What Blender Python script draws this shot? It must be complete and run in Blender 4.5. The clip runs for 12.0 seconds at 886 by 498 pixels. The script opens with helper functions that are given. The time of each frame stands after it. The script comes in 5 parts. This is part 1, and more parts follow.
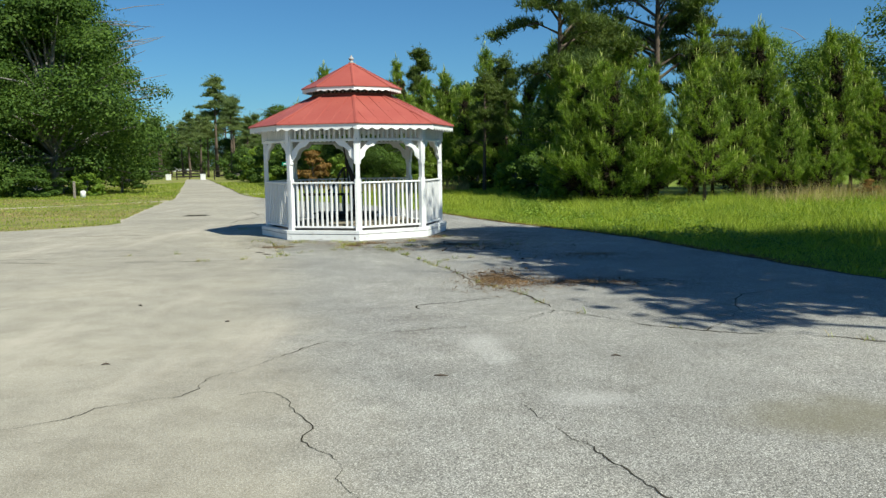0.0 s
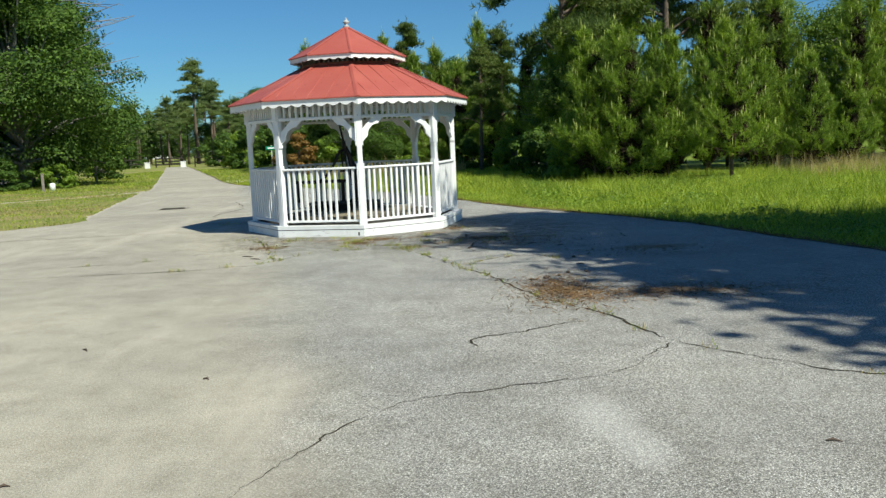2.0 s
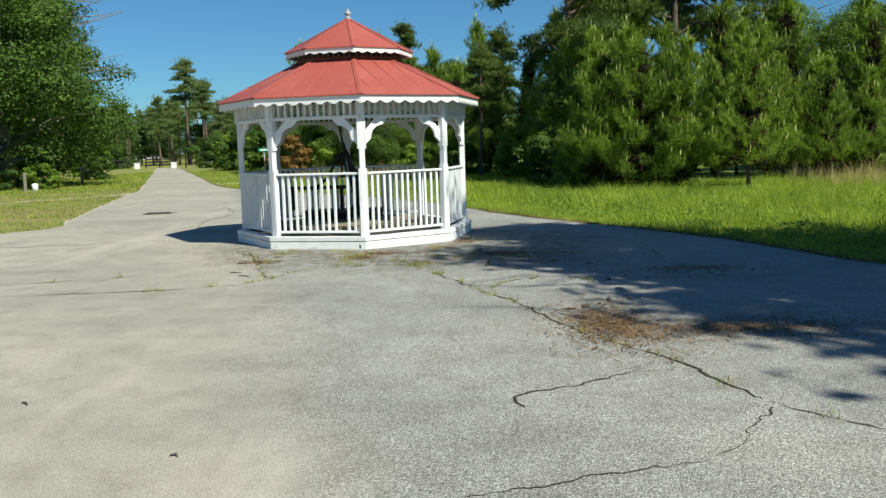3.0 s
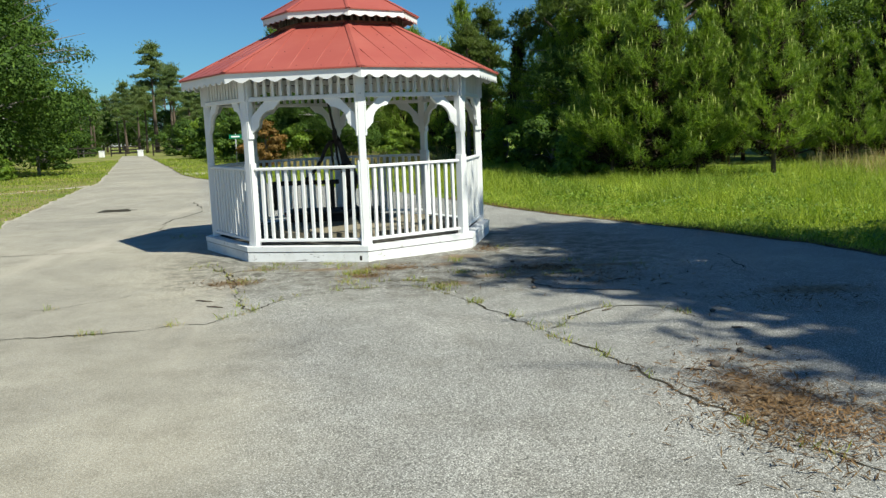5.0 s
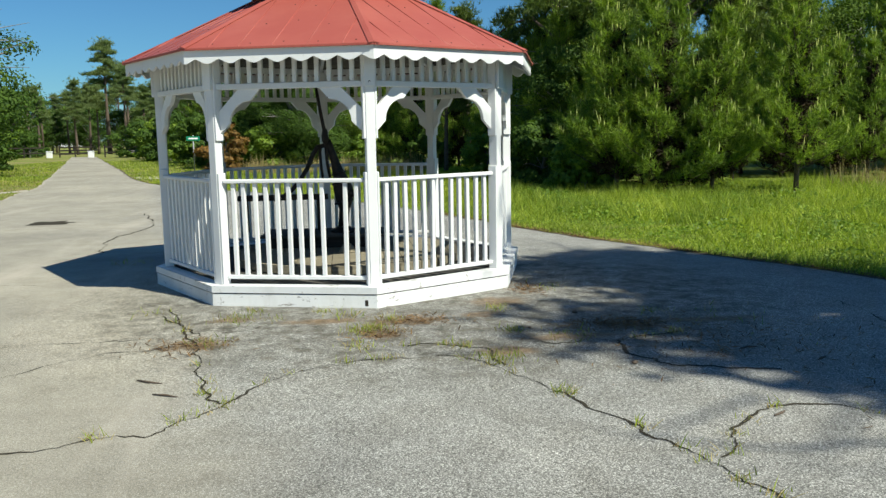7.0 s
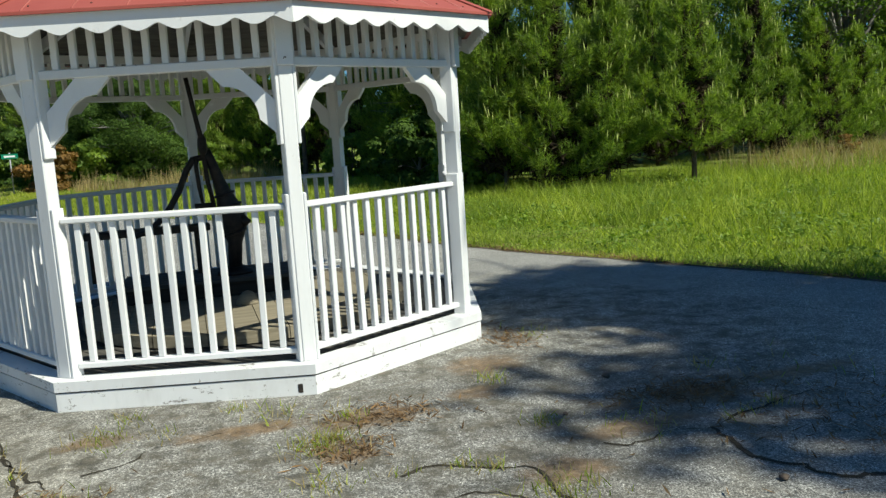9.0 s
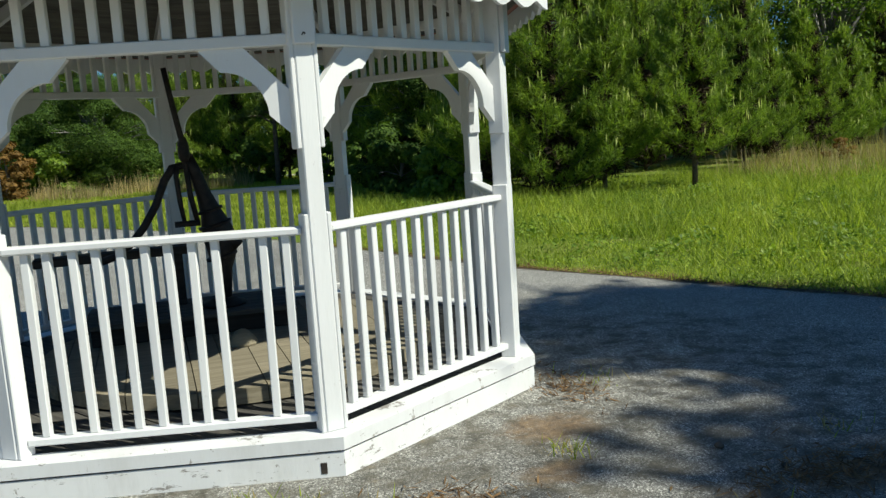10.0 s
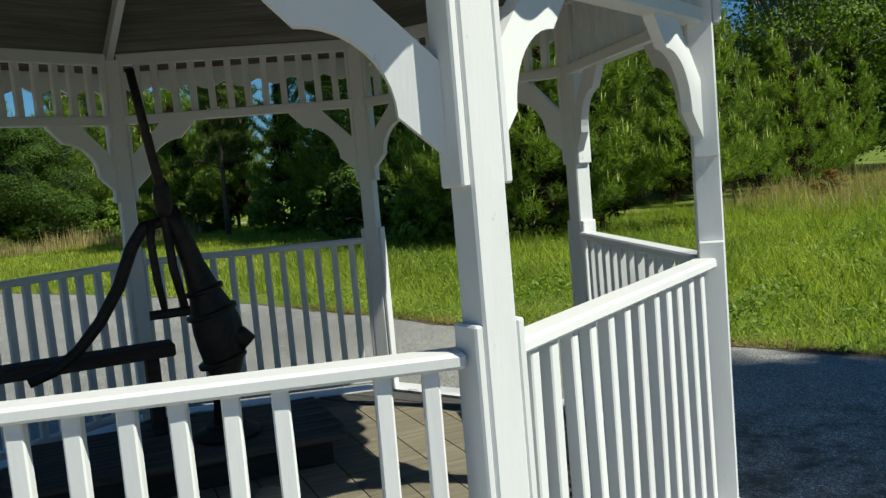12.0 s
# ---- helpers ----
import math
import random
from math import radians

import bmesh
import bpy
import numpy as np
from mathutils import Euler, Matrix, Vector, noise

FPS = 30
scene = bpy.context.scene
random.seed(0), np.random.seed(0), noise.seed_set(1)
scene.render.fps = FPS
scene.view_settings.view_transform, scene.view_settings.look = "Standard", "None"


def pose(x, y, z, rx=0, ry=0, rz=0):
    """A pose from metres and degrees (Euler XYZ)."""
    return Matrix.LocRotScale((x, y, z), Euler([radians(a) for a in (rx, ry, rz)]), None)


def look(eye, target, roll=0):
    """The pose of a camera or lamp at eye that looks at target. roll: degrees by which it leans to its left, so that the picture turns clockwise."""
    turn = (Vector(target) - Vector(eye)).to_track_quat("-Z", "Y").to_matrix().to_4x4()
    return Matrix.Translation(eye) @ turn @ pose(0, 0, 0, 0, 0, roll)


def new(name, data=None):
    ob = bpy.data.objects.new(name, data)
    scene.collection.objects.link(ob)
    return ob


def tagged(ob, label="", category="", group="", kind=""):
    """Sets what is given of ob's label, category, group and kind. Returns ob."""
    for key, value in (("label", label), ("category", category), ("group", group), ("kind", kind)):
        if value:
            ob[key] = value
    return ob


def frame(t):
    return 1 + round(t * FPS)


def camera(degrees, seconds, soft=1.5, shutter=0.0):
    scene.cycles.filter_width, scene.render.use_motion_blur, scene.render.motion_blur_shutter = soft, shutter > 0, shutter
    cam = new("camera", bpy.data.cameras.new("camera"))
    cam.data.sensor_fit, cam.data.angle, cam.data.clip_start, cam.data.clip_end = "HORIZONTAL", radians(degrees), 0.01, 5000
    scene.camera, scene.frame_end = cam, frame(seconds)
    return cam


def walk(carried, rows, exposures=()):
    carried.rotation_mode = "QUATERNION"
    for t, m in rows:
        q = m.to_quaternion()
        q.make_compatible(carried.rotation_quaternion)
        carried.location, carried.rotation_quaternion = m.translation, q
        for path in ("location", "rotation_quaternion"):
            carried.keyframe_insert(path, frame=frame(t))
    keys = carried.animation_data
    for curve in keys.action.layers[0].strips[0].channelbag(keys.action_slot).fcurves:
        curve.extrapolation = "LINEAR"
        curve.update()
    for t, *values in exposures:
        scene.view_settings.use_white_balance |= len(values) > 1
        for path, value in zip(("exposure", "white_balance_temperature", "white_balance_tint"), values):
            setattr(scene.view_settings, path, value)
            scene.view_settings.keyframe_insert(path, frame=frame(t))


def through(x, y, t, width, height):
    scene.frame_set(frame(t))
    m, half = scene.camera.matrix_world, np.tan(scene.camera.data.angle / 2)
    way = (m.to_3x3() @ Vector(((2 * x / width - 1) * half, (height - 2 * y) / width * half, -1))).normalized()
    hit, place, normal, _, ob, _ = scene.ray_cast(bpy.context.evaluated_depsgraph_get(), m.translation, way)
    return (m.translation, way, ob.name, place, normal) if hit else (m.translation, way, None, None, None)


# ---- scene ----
# The camera's walk up to the gazebo, at eye height.
cam = camera(55.46, 12.0, soft=1.4)
PATH = [
    (0.0, -0.010, 0.240, 1.521, -0.196, -5.843, 0.627),
    (0.5, -0.122, 0.922, 1.518, -0.346, -6.020, 0.768),
    (1.0, -0.309, 1.583, 1.504, -1.051, -6.722, 1.631),
    (1.5, -0.415, 2.261, 1.516, -1.204, -6.967, 2.497),
    (2.0, -0.582, 2.816, 1.516, -1.348, -7.233, 2.245),
    (2.5, -0.673, 3.562, 1.536, -1.511, -7.010, 2.101),
    (3.0, -0.829, 4.192, 1.527, -1.831, -6.988, 1.512),
    (5.0, -1.326, 6.752, 1.551, -3.693, -8.045, 1.886),
    (5.5, -1.439, 7.412, 1.539, -4.290, -7.523, 1.697),
    (6.0, -1.612, 7.991, 1.536, -4.870, -7.519, 1.753),
    (6.5, -1.742, 8.710, 1.531, -5.397, -7.694, 1.263),
    (8.5, -2.164, 11.284, 1.539, -13.774, -7.522, 2.338),
    (9.0, -2.261, 11.899, 1.538, -17.135, -8.001, 3.469),
    (9.5, -2.274, 12.569, 1.526, -18.380, -7.541, 3.177),
    (10.0, -2.348, 13.178, 1.542, -19.413, -7.794, 3.573),
    (10.5, -2.362, 13.767, 1.549, -19.465, -6.494, 3.916),
    (10.7, -2.382, 13.913, 1.611, -19.550, -2.925, 4.615),
    (10.8, -2.394, 14.043, 1.633, -19.823, -0.529, 4.938),
    (11.0, -2.439, 14.273, 1.640, -20.142, 2.469, 5.804),
    (11.2, -2.474, 14.473, 1.598, -20.324, 1.420, 5.475),
    (11.5, -2.448, 14.819, 1.578, -21.023, -0.571, 4.668),
    (11.7, -2.426, 15.039, 1.570, -21.135, -3.050, 4.362),
    (12.0, -2.439, 15.369, 1.550, -23.569, -5.224, 4.931),
]
EXPOSURES = [(0.0, 0.52, 6500, 1), (8.0, 0.45, 6500, 1), (9.5, 0.29, 6500, 1), (12.0, 0.20, 6500, 1)]
walk(cam, [(t, pose(x, y, z, 90 + pitch, roll, yaw)) for t, x, y, z, yaw, pitch, roll in PATH], EXPOSURES)

# World and sun: a clear spring morning, the sun high behind the walker's right shoulder.
SUN_WAY = Vector((-0.695, 0.719, -1.08)).normalized()
world = bpy.data.worlds.new("sky")
scene.world = world
world.use_nodes = True
wn, wl = world.node_tree.nodes, world.node_tree.links
sky = wn.new("ShaderNodeTexSky")
sky.sky_type, sky.sun_disc = "NISHITA", False
sky.sun_elevation, sky.sun_rotation = radians(47.2), radians(136.0)
sky.air_density, sky.dust_density, sky.ozone_density = 1.0, 0.1, 3.5
wn["Background"].inputs["Strength"].default_value = 0.047
tone = wn.new("ShaderNodeMix")
tone.data_type, tone.blend_type = "RGBA", "MULTIPLY"
tone.inputs[0].default_value, tone.inputs[7].default_value = 1.0, (0.60, 1.02, 1.38, 1)
wl.new(sky.outputs["Color"], tone.inputs[6])
wl.new(tone.outputs[2], wn["Background"].inputs["Color"])
sun_data = bpy.data.lights.new("sun", "SUN")
sun_data.energy, sun_data.angle, sun_data.color = 5.0, radians(0.53), (1.0, 0.95, 0.86)
sun = new("sun", sun_data)
sun.matrix_world = look(-60 * SUN_WAY, (0, 0, 0))


# ---- materials ----
def material(name, rough=0.8, spec=0.3, metal=0.0):
    m = bpy.data.materials.new(name)
    m.use_nodes = True
    b = m.node_tree.nodes["Principled BSDF"]
    b.inputs["Roughness"].default_value = rough
    b.inputs["Specular IOR Level"].default_value = spec
    b.inputs["Metallic"].default_value = metal
    return m, m.node_tree.nodes, m.node_tree.links, b


def noise_node(n, l, scale, detail=4.0, rough=0.6, vec=None, stretch=None):
    t = n.new("ShaderNodeTexNoise")
    t.inputs["Scale"].default_value, t.inputs["Detail"].default_value, t.inputs["Roughness"].default_value = scale, detail, rough
    if vec is None:
        vec = n.new("ShaderNodeTexCoord").outputs["Object"]
    if stretch:
        mp = n.new("ShaderNodeMapping")
        mp.inputs["Scale"].default_value = stretch
        l.new(vec, mp.inputs["Vector"])
        vec = mp.outputs["Vector"]
    l.new(vec, t.inputs["Vector"])
    return t.outputs["Fac"]


def ramp(n, l, fac, stops):
    r = n.new("ShaderNodeValToRGB")
    e = r.color_ramp.elements
    while len(e) < len(stops):
        e.new(0.5)
    for el, (p, c) in zip(e, stops):
        el.position, el.color = p, (*c, 1) if len(c) == 3 else c
    l.new(fac, r.inputs["Fac"])
    return r.outputs["Color"]


def mix(n, l, fac, a, b, how="MIX"):
    m = n.new("ShaderNodeMix")
    m.data_type, m.blend_type = "RGBA", how
    for v, s in ((fac, m.inputs[0]), (a, m.inputs[6]), (b, m.inputs[7])):
        if hasattr(v, "is_linked"):
            l.new(v, s)
        elif isinstance(v, (int, float)):
            s.default_value = v
        else:
            s.default_value = (*v, 1)
    return m.outputs[2]


def bump(n, l, b, height, strength=0.3, distance=0.01):
    k = n.new("ShaderNodeBump")
    k.inputs["Strength"].default_value, k.inputs["Distance"].default_value = strength, distance
    l.new(height, k.inputs["Height"])
    l.new(k.outputs["Normal"], b.inputs["Normal"])


def world_xyz(n):
    return n.new("ShaderNodeNewGeometry").outputs["Position"]


def maths(n, l, op, a, b=0.0):
    k = n.new("ShaderNodeMath")
    k.operation = op
    for v, s in ((a, k.inputs[0]), (b, k.inputs[1])):
        if hasattr(v, "is_linked"):
            l.new(v, s)
        else:
            s.default_value = v
    return k.outputs[0]


def smooth(n, l, v, lo, hi):
    k = n.new("ShaderNodeMapRange")
    k.interpolation_type = "SMOOTHSTEP"
    k.inputs["From Min"].default_value, k.inputs["From Max"].default_value = lo, hi
    l.new(v, k.inputs["Value"])
    return k.outputs["Result"]


def mat_white_paint(name="white_paint", dirt=0.5):
    m, n, l, b = material(name, 0.55, 0.35)
    pos = world_xyz(n)
    rnd = n.new("ShaderNodeObjectInfo").outputs["Random"]
    base = mix(n, l, rnd, (0.765, 0.765, 0.755), (0.69, 0.695, 0.695))
    stain = ramp(n, l, noise_node(n, l, 3.2, 6, 0.7, pos, (1, 1, 0.35)), [(0.50, (0, 0, 0)), (0.75, (1, 1, 1))])
    col = mix(n, l, maths(n, l, "MULTIPLY", stain, 0.35 * dirt), base, (0.42, 0.40, 0.36))
    chips = ramp(n, l, noise_node(n, l, 17, 5, 0.75, pos, (1, 1, 0.6)), [(0.64, (0, 0, 0)), (0.67, (1, 1, 1))])
    col = mix(n, l, maths(n, l, "MULTIPLY", chips, dirt * dirt), col, (0.30, 0.27, 0.24))
    peel = ramp(n, l, noise_node(n, l, 5.5, 7, 0.75, pos, (1, 1, 3.5)), [(0.60, (0, 0, 0)), (0.63, (1, 1, 1))])
    col = mix(n, l, maths(n, l, "MULTIPLY", peel, max(0.0, dirt - 0.5) * 1.7), col, (0.17, 0.145, 0.12))
    l.new(col, b.inputs["Base Color"])
    bump(n, l, b, noise_node(n, l, 45, 4, 0.6, pos, (1, 1, 0.15)), 0.25, 0.004)
    return m


def mat_wood(name, dark, light, rough=0.8, scale=6.0):
    m, n, l, b = material(name, rough, 0.2)
    rnd = n.new("ShaderNodeObjectInfo").outputs["Random"]
    grain = noise_node(n, l, scale, 6, 0.7, None, (0.35, 6, 6))
    col = ramp(n, l, grain, [(0.3, dark), (0.7, light)])
    shade = ramp(n, l, rnd, [(0.0, (0.72, 0.72, 0.72)), (1.0, (1.12, 1.1, 1.08))])
    col = mix(n, l, 1.0, col, shade, "MULTIPLY")
    l.new(col, b.inputs["Base Color"])
    bump(n, l, b, grain, 0.4, 0.004)
    return m


def mat_roof():
    m, n, l, b = material("red_roof_sheet", 0.5, 0.35)
    pos = world_xyz(n)
    rnd = n.new("ShaderNodeObjectInfo").outputs["Random"]
    base = mix(n, l, rnd, (0.36, 0.085, 0.065), (0.305, 0.070, 0.054))
    fade = ramp(n, l, noise_node(n, l, 1.6, 6, 0.65, pos), [(0.42, (0, 0, 0)), (0.75, (1, 1, 1))])
    col = mix(n, l, maths(n, l, "MULTIPLY", fade, 0.45), base, (0.44, 0.135, 0.10))
    rust = ramp(n, l, noise_node(n, l, 7, 6, 0.75, pos), [(0.64, (0, 0, 0)), (0.74, (1, 1, 1))])
    col = mix(n, l, maths(n, l, "MULTIPLY", rust, 0.5), col, (0.20, 0.055, 0.04))
    l.new(col, b.inputs["Base Color"])
    bump(n, l, b, noise_node(n, l, 2.5, 3, 0.5, pos), 0.2, 0.03)
    return m


def mat_iron():
    m, n, l, b = material("cast_iron", 0.55, 0.4, 0.4)
    col = ramp(n, l, noise_node(n, l, 18, 6, 0.7), [(0.35, (0.012, 0.012, 0.013)), (0.75, (0.045, 0.034, 0.028))])
    l.new(col, b.inputs["Base Color"])
    bump(n, l, b, noise_node(n, l, 60, 4, 0.6), 0.4, 0.003)
    return m


def mat_pavement():
    m, n, l, b = material("old_pavement", 0.72, 0.45)
    pos = world_xyz(n)
    sep = n.new("ShaderNodeSeparateXYZ")
    l.new(pos, sep.inputs[0])
    # bound aggregate: pale stones in a dark binder, at two sizes
    v = n.new("ShaderNodeTexVoronoi")
    v.inputs["Scale"].default_value = 145
    l.new(pos, v.inputs["Vector"])
    stones = ramp(n, l, v.outputs["Color"], [(0.05, (0.09, 0.088, 0.082)), (0.38, (0.29, 0.282, 0.262)), (0.72, (0.47, 0.458, 0.435)), (1.0, (0.80, 0.785, 0.75))])
    gaps = ramp(n, l, v.outputs["Distance"], [(0.25, (1.06, 1.06, 1.06)), (0.7, (0.40, 0.40, 0.39))])
    stones = mix(n, l, 0.85, stones, gaps, "MULTIPLY")
    grit = noise_node(n, l, 78, 3, 0.8, pos)
    stones = mix(n, l, 1.0, stones, ramp(n, l, grit, [(0.32, (0.72, 0.72, 0.71)), (0.5, (1.08, 1.08, 1.06)), (0.68, (1.38, 1.38, 1.35))]), "MULTIPLY")
    # the sandy worn lane: finer and browner
    fine = ramp(n, l, noise_node(n, l, 80, 4, 0.85, pos), [(0.30, (0.175, 0.155, 0.115)), (0.70, (0.58, 0.53, 0.425))])
    wob = noise_node(n, l, 0.55, 5, 0.65, pos)
    edge = maths(n, l, "ADD", maths(n, l, "ADD", sep.outputs["X"], maths(n, l, "MULTIPLY", sep.outputs["Y"], 0.22)), maths(n, l, "MULTIPLY", wob, 1.4))
    lane = smooth(n, l, edge, 1.7, 0.4)
    col = mix(n, l, maths(n, l, "MULTIPLY", lane, 0.72), stones, fine)
    # broad pale and dark patches
    big = noise_node(n, l, 0.35, 5, 0.6, pos)
    col = mix(n, l, 1.0, col, ramp(n, l, big, [(0.3, (0.78, 0.78, 0.78)), (0.5, (0.98, 0.98, 0.97)), (0.7, (1.18, 1.17, 1.14))]), "MULTIPLY")
    mid = noise_node(n, l, 2.3, 6, 0.7, pos)
    col = mix(n, l, 1.0, col, ramp(n, l, mid, [(0.32, (0.80, 0.79, 0.77)), (0.55, (1, 1, 1)), (0.75, (1.12, 1.12, 1.12))]), "MULTIPLY")
    # streaks of sand washed along the lane
    streak = ramp(n, l, noise_node(n, l, 0.9, 4, 0.6, pos, (1.6, 0.25, 1)), [(0.55, (0, 0, 0)), (0.75, (1, 1, 1))])
    col = mix(n, l, maths(n, l, "MULTIPLY", maths(n, l, "MULTIPLY", streak, lane), 0.6), col, (0.50, 0.45, 0.37))
    # two pale scoured patches
    for px, py, ax, ay in ((0.33, 7.25, 0.20, 0.42), (0.95, 5.55, 0.32, 0.2), (0.42, 6.75, 0.16, 0.3)):
        ex = maths(n, l, "DIVIDE", maths(n, l, "SUBTRACT", sep.outputs["X"], px), ax)
        ey = maths(n, l, "DIVIDE", maths(n, l, "SUBTRACT", sep.outputs["Y"], py), ay)
        q = maths(n, l, "ADD", maths(n, l, "ADD", maths(n, l, "MULTIPLY", ex, ex), maths(n, l, "MULTIPLY", ey, ey)), maths(n, l, "MULTIPLY", mid, 1.5))
        col = mix(n, l, maths(n, l, "MULTIPLY", smooth(n, l, q, 2.2, 0.2), 0.34), col, (0.62, 0.61, 0.58))
    # an old damp patch, brown with moss
    ex = maths(n, l, "DIVIDE", maths(n, l, "SUBTRACT", sep.outputs["X"], 2.45), 0.75)
    ey = maths(n, l, "DIVIDE", maths(n, l, "SUBTRACT", sep.outputs["Y"], 5.1), 0.55)
    q = maths(n, l, "ADD", maths(n, l, "ADD", maths(n, l, "MULTIPLY", ex, ex), maths(n, l, "MULTIPLY", ey, ey)), maths(n, l, "MULTIPLY", mid, 1.6))
    col = mix(n, l, maths(n, l, "MULTIPLY", smooth(n, l, q, 2.2, 0.4), 0.75), col, (0.17, 0.155, 0.10))
    # dark weathered apron round the gazebo, with soil and moss in it
    dx = maths(n, l, "SUBTRACT", sep.outputs["X"], -1.0)
    dy = maths(n, l, "SUBTRACT", sep.outputs["Y"], 17.3)
    rr = maths(n, l, "SQRT", maths(n, l, "ADD", maths(n, l, "MULTIPLY", dx, dx), maths(n, l, "MULTIPLY", maths(n, l, "MULTIPLY", dy, dy), 1.4)))
    rr = maths(n, l, "ADD", rr, maths(n, l, "MULTIPLY", mid, 1.6))
    apron = smooth(n, l, rr, 4.4, 3.2)
    soil = ramp(n, l, noise_node(n, l, 5, 7, 0.75, pos), [(0.43, (0, 0, 0)), (0.60, (1, 1, 1))])
    soilcol = ramp(n, l, noise_node(n, l, 9, 5, 0.7, pos), [(0.35, (0.04, 0.038, 0.028)), (0.6, (0.12, 0.105, 0.075)), (0.75, (0.20, 0.15, 0.08))])
    v2 = n.new("ShaderNodeTexVoronoi")
    v2.inputs["Scale"].default_value = 88
    l.new(pos, v2.inputs["Vector"])
    loose = ramp(n, l, v2.outputs["Color"], [(0.1, (0.42, 0.42, 0.41)), (0.5, (0.95, 0.95, 0.93)), (0.9, (1.75, 1.74, 1.70))])
    col = mix(n, l, maths(n, l, "MULTIPLY", smooth(n, l, rr, 5.4, 3.8), 0.65), col, mix(n, l, 1.0, col, loose, "MULTIPLY"))
    col = mix(n, l, maths(n, l, "MULTIPLY", maths(n, l, "MULTIPLY", apron, soil), 0.9), col, soilcol)
    # brown soil and rotten needles lying in hollows
    brown = ramp(n, l, noise_node(n, l, 16, 6, 0.8, pos), [(0.3, (0.045, 0.03, 0.018)), (0.52, (0.19, 0.12, 0.06)), (0.72, (0.40, 0.29, 0.16))])
    for px, py, ax, ay in ((-3.05, 15.75, 0.34, 0.24), (-1.41, 16.3, 0.42, 0.22), (-1.63, 15.85, 0.22, 0.2), (-0.74, 16.46, 0.24, 0.18), (-0.5, 17.0, 0.4, 0.3), (0.72, 11.2, 0.34, 0.62), (1.8, 10.85, 0.75, 0.26), (0.38, 15.85, 0.42, 0.22), (-0.2, 15.55, 0.55, 0.16), (1.1, 15.95, 0.7, 0.14), (-0.75, 15.2, 0.3, 0.22), (-2.1, 16.42, 0.5, 0.16), (-2.85, 16.6, 0.3, 0.14), (2.5, 14.1, 0.7, 0.3)):
        ex = maths(n, l, "DIVIDE", maths(n, l, "SUBTRACT", sep.outputs["X"], px), ax)
        ey = maths(n, l, "DIVIDE", maths(n, l, "SUBTRACT", sep.outputs["Y"], py), ay)
        q = maths(n, l, "ADD", maths(n, l, "ADD", maths(n, l, "MULTIPLY", ex, ex), maths(n, l, "MULTIPLY", ey, ey)), maths(n, l, "MULTIPLY", noise_node(n, l, 6, 6, 0.8, pos), 2.2))
        col = mix(n, l, maths(n, l, "MULTIPLY", smooth(n, l, q, 1.9, 1.0), 0.85), col, brown)
    l.new(col, b.inputs["Base Color"])
    h = maths(n, l, "ADD", maths(n, l, "MULTIPLY", v.outputs["Distance"], -1.0), maths(n, l, "MULTIPLY", mid, 1.5))
    bump(n, l, b, h, 0.5, 0.006)
    return m


def mat_ground():
    m, n, l, b = material("grass_ground", 0.95, 0.1)
    pos = world_xyz(n)
    sep = n.new("ShaderNodeSeparateXYZ")
    l.new(pos, sep.inputs[0])
    col = ramp(n, l, noise_node(n, l, 0.5, 6, 0.65, pos), [(0.30, (0.10, 0.165, 0.024)), (0.5, (0.165, 0.235, 0.036)), (0.7, (0.26, 0.28, 0.065))])
    fine = ramp(n, l, noise_node(n, l, 24, 4, 0.8, pos), [(0.3, (0.55, 0.55, 0.55)), (0.7, (1.3, 1.3, 1.2))])
    col = mix(n, l, 1.0, col, fine, "MULTIPLY")
    dry = ramp(n, l, noise_node(n, l, 0.28, 4, 0.6, pos, (1, 2.6, 1)), [(0.55, (0, 0, 0)), (0.68, (1, 1, 1))])
    col = mix(n, l, maths(n, l, "MULTIPLY", dry, 0.6), col, (0.36, 0.30, 0.12))
    # the lawn beside the road is worn brown in long strips
    worn = ramp(n, l, noise_node(n, l, 0.22, 5, 0.65, pos, (0.5, 2.2, 1)), [(0.40, (0, 0, 0)), (0.60, (1, 1, 1))])
    lawn = smooth(n, l, sep.outputs["X"], -7.0, -9.0)
    col = mix(n, l, maths(n, l, "MULTIPLY", maths(n, l, "MULTIPLY", worn, lawn), 0.75), col, (0.30, 0.235, 0.12))
    l.new(col, b.inputs["Base Color"])
    bump(n, l, b, noise_node(n, l, 30, 4, 0.7, pos), 0.8, 0.05)
    return m


def mat_leaf(name, dark, light, through=0.35, rough=0.55):
    m, n, l, b = material(name, rough, 0.25)
    isl = n.new("ShaderNodeNewGeometry").outputs["Random Per Island"]
    big = noise_node(n, l, 0.55, 3, 0.5, world_xyz(n))
    col = ramp(n, l, isl, [(0.0, dark), (1.0, light)])
    col = mix(n, l, 1.0, col, ramp(n, l, big, [(0.3, (0.72, 0.78, 0.7)), (0.7, (1.25, 1.18, 1.05))]), "MULTIPLY")
    l.new(col, b.inputs["Base Color"])
    tr = n.new("ShaderNodeBsdfTranslucent")
    l.new(mix(n, l, 1.0, col, (1.5, 1.6, 0.7), "MULTIPLY"), tr.inputs["Color"])
    mx = n.new("ShaderNodeMixShader")
    mx.inputs[0].default_value = through
    l.new(b.outputs[0], mx.inputs[1])
    l.new(tr.outputs[0], mx.inputs[2])
    l.new(mx.outputs[0], n["Material Output"].inputs["Surface"])
    return m


